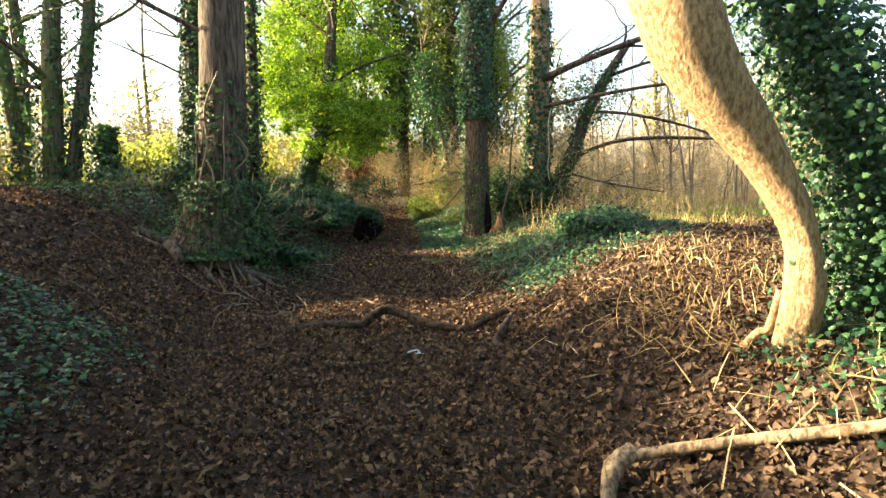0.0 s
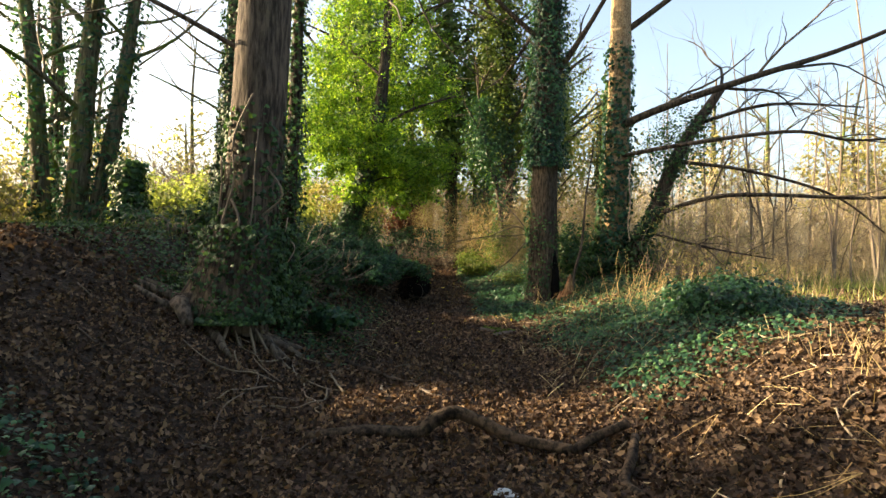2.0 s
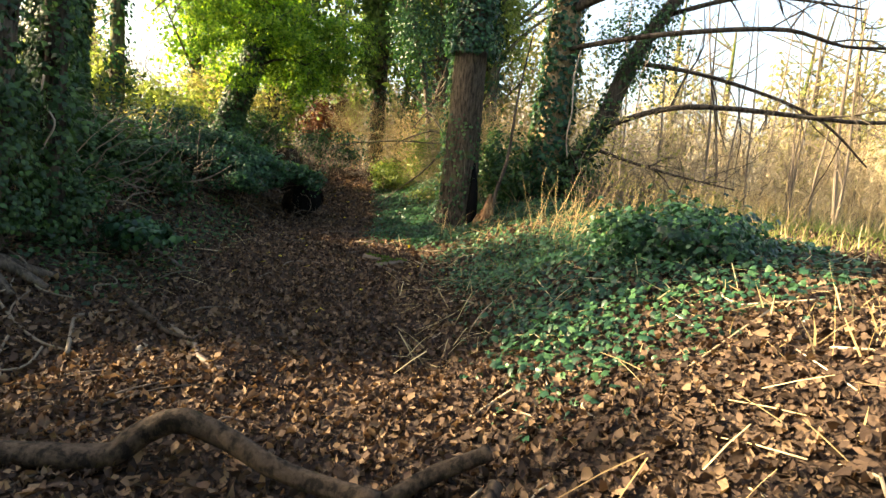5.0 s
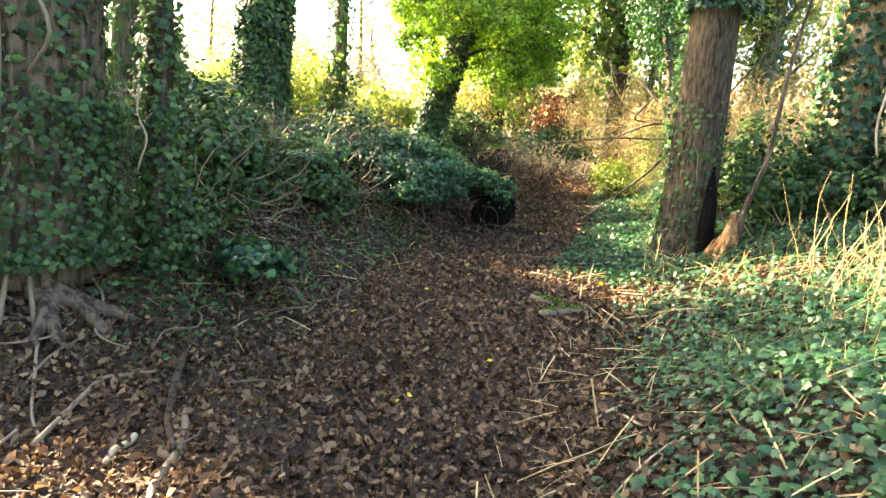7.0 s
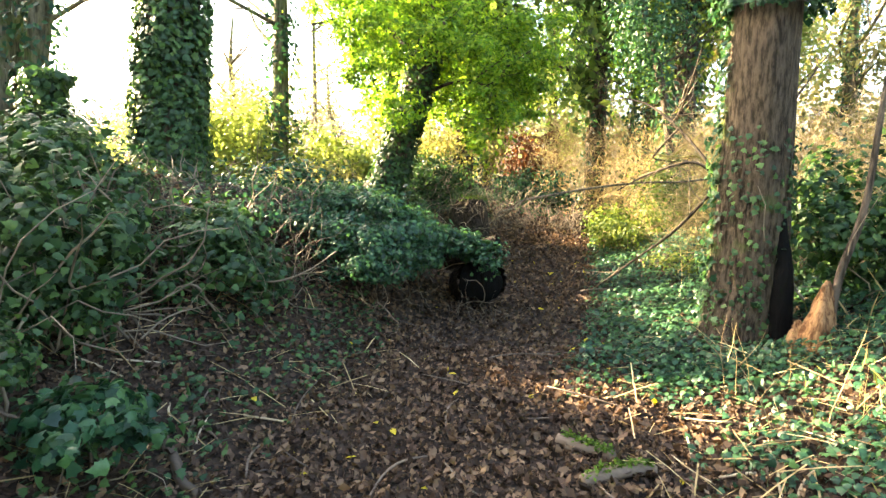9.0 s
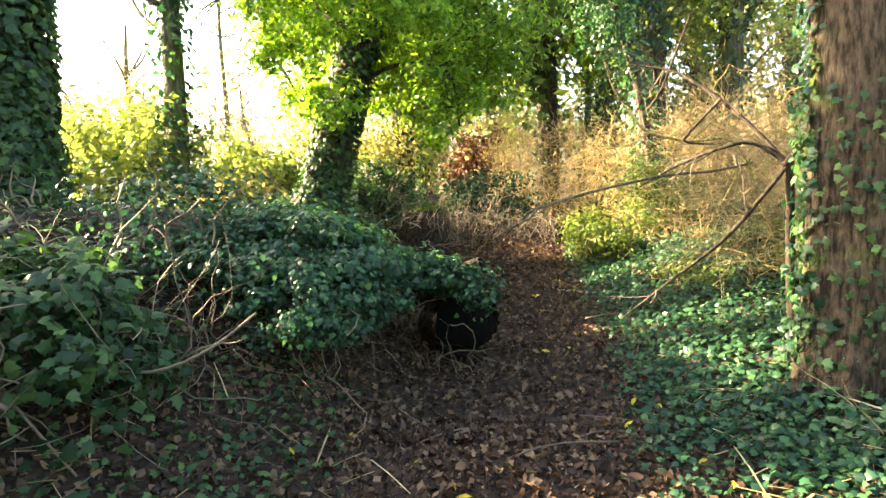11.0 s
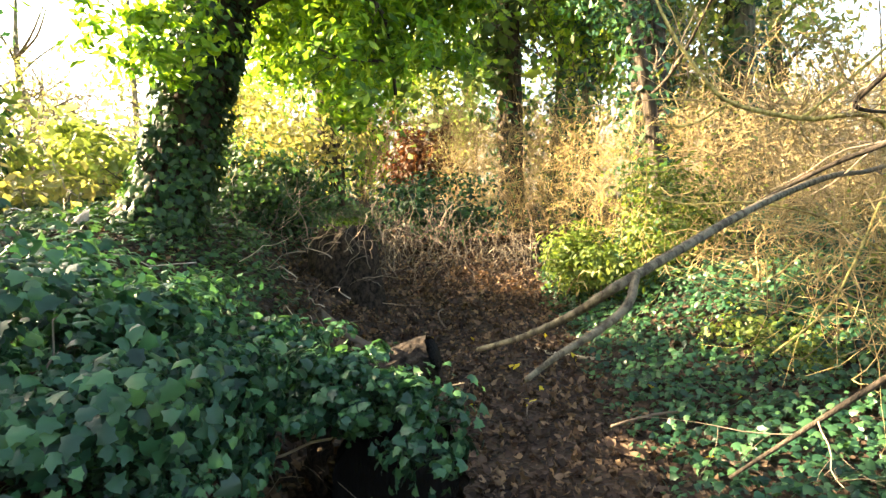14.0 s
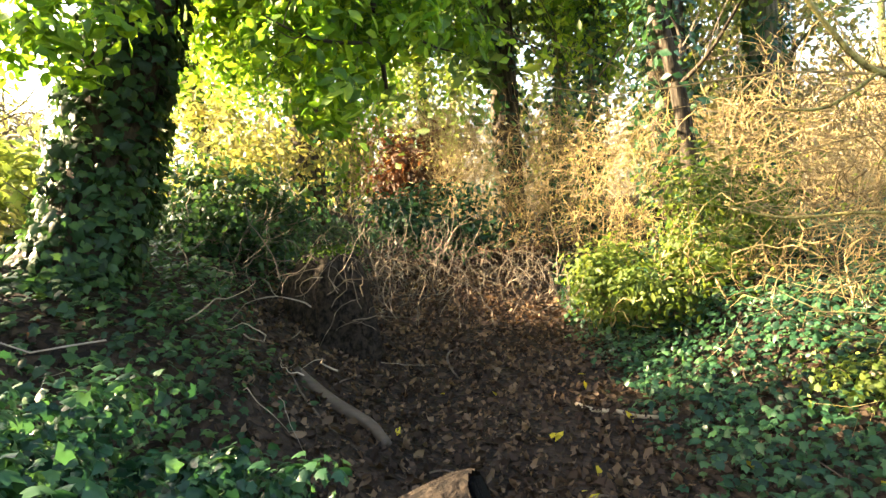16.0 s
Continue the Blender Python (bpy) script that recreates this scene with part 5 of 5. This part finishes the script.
for k in range(180):
    if k < 70:
        x, y = g.uniform(0.3, 3.6), g.uniform(4.2, 8.0)
        if x - 0.3 < 0.35 * abs(y - 6.2):
            x += 0.7
    elif k < 160:
        y = g.uniform(8.0, 12.2)
        x = float(lerp_table(FLOOR_X, y)) + g.uniform(1.1, 3.0)
    else:
        x, y = g.uniform(-4, -2), g.uniform(9, 11.5)
    tagged(lay(straws[k % 4], x, y, g.uniform(0, 3.14), g.uniform(0.12, 0.42) * (1.6 if g.random() < 0.15 else 1), g.uniform(0.5, 1.1), g.normal() * 0.06), "pale dry cut stalk lying on the leaves", "stick", "cut stalks on the bank")
for k in range(90):
    if k < 55:
        x, y = g.uniform(-4.6, -0.6), g.uniform(5.5, 10.5)
    else:
        y = g.uniform(10, 17)
        x = float(lerp_table(FLOOR_X, y)) + g.uniform(-1.4, 1.2)
    tagged(lay(browns[k % 4], x, y, g.uniform(0, 3.14), g.uniform(0.2, 0.8), g.uniform(0.4, 1.0), g.normal() * 0.05), "thin brown twig lying on dead leaves", "stick", "twigs on the path")
for (x0, y0, x1, y1, th, lab, m) in ((-1.47, 7.9, -0.82, 7.17, 1.8, "thick dark stick on the path", browns[1]), (-1.52, 7.62, -1.46, 7.42, 1.6, "short pale stick propped on leaves", straws[1]), (-0.48, 10.95, -0.16, 10.85, 3.4, "short mossy branch at the path's edge", browns[0]),
                                     (-0.30, 10.55, 0.05, 10.8, 3.4, "short mossy branch at the path's edge", browns[0]), (1.42, 8.2, 1.62, 8.1, 1.6, "thick pale stalk on the ivy", straws[2]), (-2.9, 15.6, -2.3, 15.2, 3.0, "dark fallen stick on the slope", browns[2]), (-2.6, 10.0, -2.1, 9.75, 2.6, "dark broken stick among ivy", browns[3]),
                                     (-1.3, 15.9, -0.8, 15.7, 1.2, "bent pale twig on the leaves", straws[3])):
    gk = np.random.default_rng(int(1000 * (x0 + 9)))
    ts = np.linspace(0, 1, 5)
    off = gk.normal(size=5) * 0.035 * math.hypot(x1 - x0, y1 - y0)
    pl = [(x0 + (x1 - x0) * u + o1, y0 + (y1 - y0) * u + o1 * 0.5, gz(x0 + (x1 - x0) * u, y0 + (y1 - y0) * u) + 0.011 * th) for u, o1 in zip(ts, off)]
    o = part("stick", tube(spline(pl, 16), (0.011 * th, 0.012 * th, 0.009 * th), 8, 0.06, True, 0.1, 3), m.materials[0])
    tagged(o, lab, "stick")
    if "mossy" in lab:
        xs = np.linspace(0.05, 0.95, 220)
        gm = np.random.default_rng(int(100 * (x0 + 5)))
        bx, by = x0 + (x1 - x0) * xs, y0 + (y1 - y0) * xs
        q = np.stack([bx, by, ground_z(bx, by) + 0.075], 1) + gm.normal(size=(220, 3)) * np.array([0.018, 0.018, 0.012])
        ms = part("moss", scatter(q, gm.normal(size=(220, 3)) * 0.5 + np.array([0, 0, 1]), 0.035, KITE), M_MOSSY, o, "green moss", False)
STRAW_V = np.array([(-0.012, -0.5, 0), (0.012, -0.5, 0), (0.014, 0.0, 0.02), (-0.010, 0.0, 0.02), (0.010, 0.5, 0.0), (-0.008, 0.5, 0.0)])
STRAW_F = np.array([(0, 1, 2), (0, 2, 3), (3, 2, 4), (3, 4, 5)])


def straw(box, n, label, seed, keep):
    x, y = on_ground(box, n, seed, keep)
    g = np.random.default_rng(seed + 1)
    p = np.stack([x, y, ground_z(x, y) + g.uniform(0.02, 0.10, len(x))], 1)
    nrm = ground_normals(x, y) + g.normal(size=(len(x), 3)) * 0.16
    return tagged(part("straw", scatter(p, nrm, g.uniform(0.08, 0.42, len(x)), (STRAW_V, STRAW_F)), M_REED, shade=False), label, "straw", kind="stuff")


straw((-0.6, 4.0, 7.4, 13.5), 1900, "bleached straw strewn over the ivy bank", 1300, lambda x, y, g: (x - lerp_table(FLOOR_X, y) > 0.9) & (g.random(len(x)) < 0.7))
straw((0.4, 4.0, 2.0, 7.6), 380, "bleached straw on the bare bank", 1310, lambda x, y, g: g.random(len(x)) < smooth((x - 0.6) / 1.6))
straw((-4.5, -1.8, 8.6, 12), 180, "dry straw among ivy and leaves", 1320, None)
# long crooked vines on the ground near the big tree
for k in range(14):
    g2 = np.random.default_rng(1200 + k)
    x, y, a = g2.uniform(-3.8, -1.6), g2.uniform(7.0, 9.8), g2.uniform(0, 6.28)
    pts = []
    for s in range(6):
        pts.append((x, y, gz(x, y) + 0.015 + 0.05 * abs(math.sin(s * 1.7 + k))))
        a += g2.normal() * 0.5
        x, y = x + 0.2 * math.cos(a), y + 0.2 * math.sin(a)
    tagged(part("fallen_vine", tube(spline(pts, 18), (0.009, 0.007, 0.004), 5, 0.05), M_TWIG), "thin grey-brown vine trailing over dead leaves", "vine", "vines on the ground")
# thicker pale vines and a dark stick by the big tree
for pts, rad, m, lab in (([(-2.09, 8.41), (-1.85, 8.15), (-1.62, 7.92), (-1.45, 7.75), (-1.19, 7.57)], 0.024, M_LOG, "thick brown fallen stick on the leaves"),
                         ([(-1.86, 7.34), (-2.02, 7.63), (-2.14, 7.87), (-2.10, 7.98), (-1.98, 8.10)], 0.014, M_TWIG, "pale curved vine on the leaves"),
                         ([(-3.9, 8.35), (-3.06, 8.06), (-2.5, 7.72), (-2.15, 7.5), (-1.85, 7.38)], 0.011, M_TWIG, "long grey vine trailing from the bank"),
                         ([(-3.4, 8.5), (-2.9, 8.4), (-2.6, 8.15), (-2.35, 8.2)], 0.010, M_TWIG, "grey vine curling over dead leaves")):
    o = part("fallen_vine", tube(spline([(x, y, gz(x, y) + rad * 0.9 + 0.028) for x, y in pts], 24), (rad, rad * 0.95, rad * 0.55), 8, 0.06, True, 0.08, 4), m)
    tagged(o, lab, "vine")
# long looping brambles in front of the dark shrub
br = thing("bramble", (-3.6, 11.2, gz(-3.6, 11.2)), "long bare looping bramble stems in front of the shrub", "bramble")
for pts, rad in (([(-4.7, 11.3, 1.25), (-4.54, 11.3, 1.14), (-4.23, 11.3, 0.97), (-3.82, 11.3, 0.95), (-3.66, 11.3, 1.08), (-3.37, 11.3, 1.18), (-2.88, 11.3, 1.17), (-2.58, 11.35, 1.27), (-2.34, 11.4, 1.44)], 0.011),
                 ([(-3.95, 11.1, 1.6), (-3.83, 11.0, 1.46), (-3.47, 11.0, 1.30), (-3.31, 11.0, 1.10), (-3.0, 11.0, 0.80)], 0.010),
                 ([(-3.82, 11.3, 0.95), (-3.5, 11.2, 0.82), (-3.2, 11.1, 0.72), (-3.0, 11.05, 0.62)], 0.009)):
    part("stem", tube(spline(pts, 30), (rad, rad * 0.9, rad * 0.5), 7, 0.06, True, 0.08, 6), M_TWIG, br)
# crumpled scrap
gsc = np.random.default_rng(77)
u, v = np.meshgrid(np.linspace(-1, 1, 9), np.linspace(-1, 1, 9))
sz = 0.018 + 0.022 * gsc.random(u.shape) * (1.2 - 0.5 * (u * u + v * v))
sx, sy = -0.33 + 0.085 * u * (1 - 0.25 * v * v) + 0.008 * gsc.normal(size=u.shape), 5.39 + 0.05 * v * (1 - 0.3 * u * u) + 0.008 * gsc.normal(size=u.shape)
si = np.arange(81).reshape(9, 9)
sq = np.stack([si[:-1, :-1], si[:-1, 1:], si[1:, 1:], si[1:, :-1]], -1).reshape(-1, 4)
tagged(part("plastic_scrap", (np.stack([sx, sy, ground_z(sx, sy) + sz + 0.01], -1).reshape(-1, 3), sq), M_SCRAP), "crumpled pale grey-blue plastic scrap on the leaves", "litter")
# yellow leaves
yl = mesh_np("fallen_leaf", *scatter(np.zeros((1, 3)), np.array([[0.1, 0.0, 1.0]]), 0.075, OVAL), M_YELLOW)
for k in range(60):
    y = g.uniform(8.5, 16.5)
    x = float(lerp_table(FLOOR_X, y)) + g.normal() * 0.75
    o = new("fallen_leaf", yl)
    s = g.uniform(0.6, 1.15)
    o.matrix_world = Matrix.Translation((x, y, gz(x, y) + 0.035)) @ Euler((g.normal() * 0.3, g.normal() * 0.3, g.uniform(0, 6.28))).to_matrix().to_4x4() @ Matrix.Diagonal((s, s, s, 1))
    tagged(o, "single bright yellow leaf on brown litter", "leaf", "yellow leaves on the path")

# unseen trees added on the sunward bank and round the start, shading the path
g = np.random.default_rng(41)
for k, (x, y, h) in enumerate(((-10, -5.0, 8), (-10, -2.2, 8), (-10, 0.1, 6.5), (-9.8, 1.9, 4.9), (-9.8, 3.45, 4.3), (-10, 4.95, 4.3), (-10, 6.1, 4.5), (-10.2, 9.25, 4.3), (-10.6, 10.7, 5.0), (-5.2, 1.2, 7), (-5.0, -0.4, 7.5), (-3.5, -2.8, 8), (-1.5, -5.0, 9), (2.8, -4.5, 9), (6.0, -2.0, 8), (8.0, 1.5, 7))):
    back_tree((x, y), h, 0.16, ((0, 0, h * 0.5), (1.4, 1.3, h * 0.42)), M_LAUREL, 8500, 1500 + 9 * k, "unseen leafy tree added to cast shade", "bank_tree", (g.normal() * 0.3, 0), (0.12, 0.22), 0.2, M_BARKG, 8)
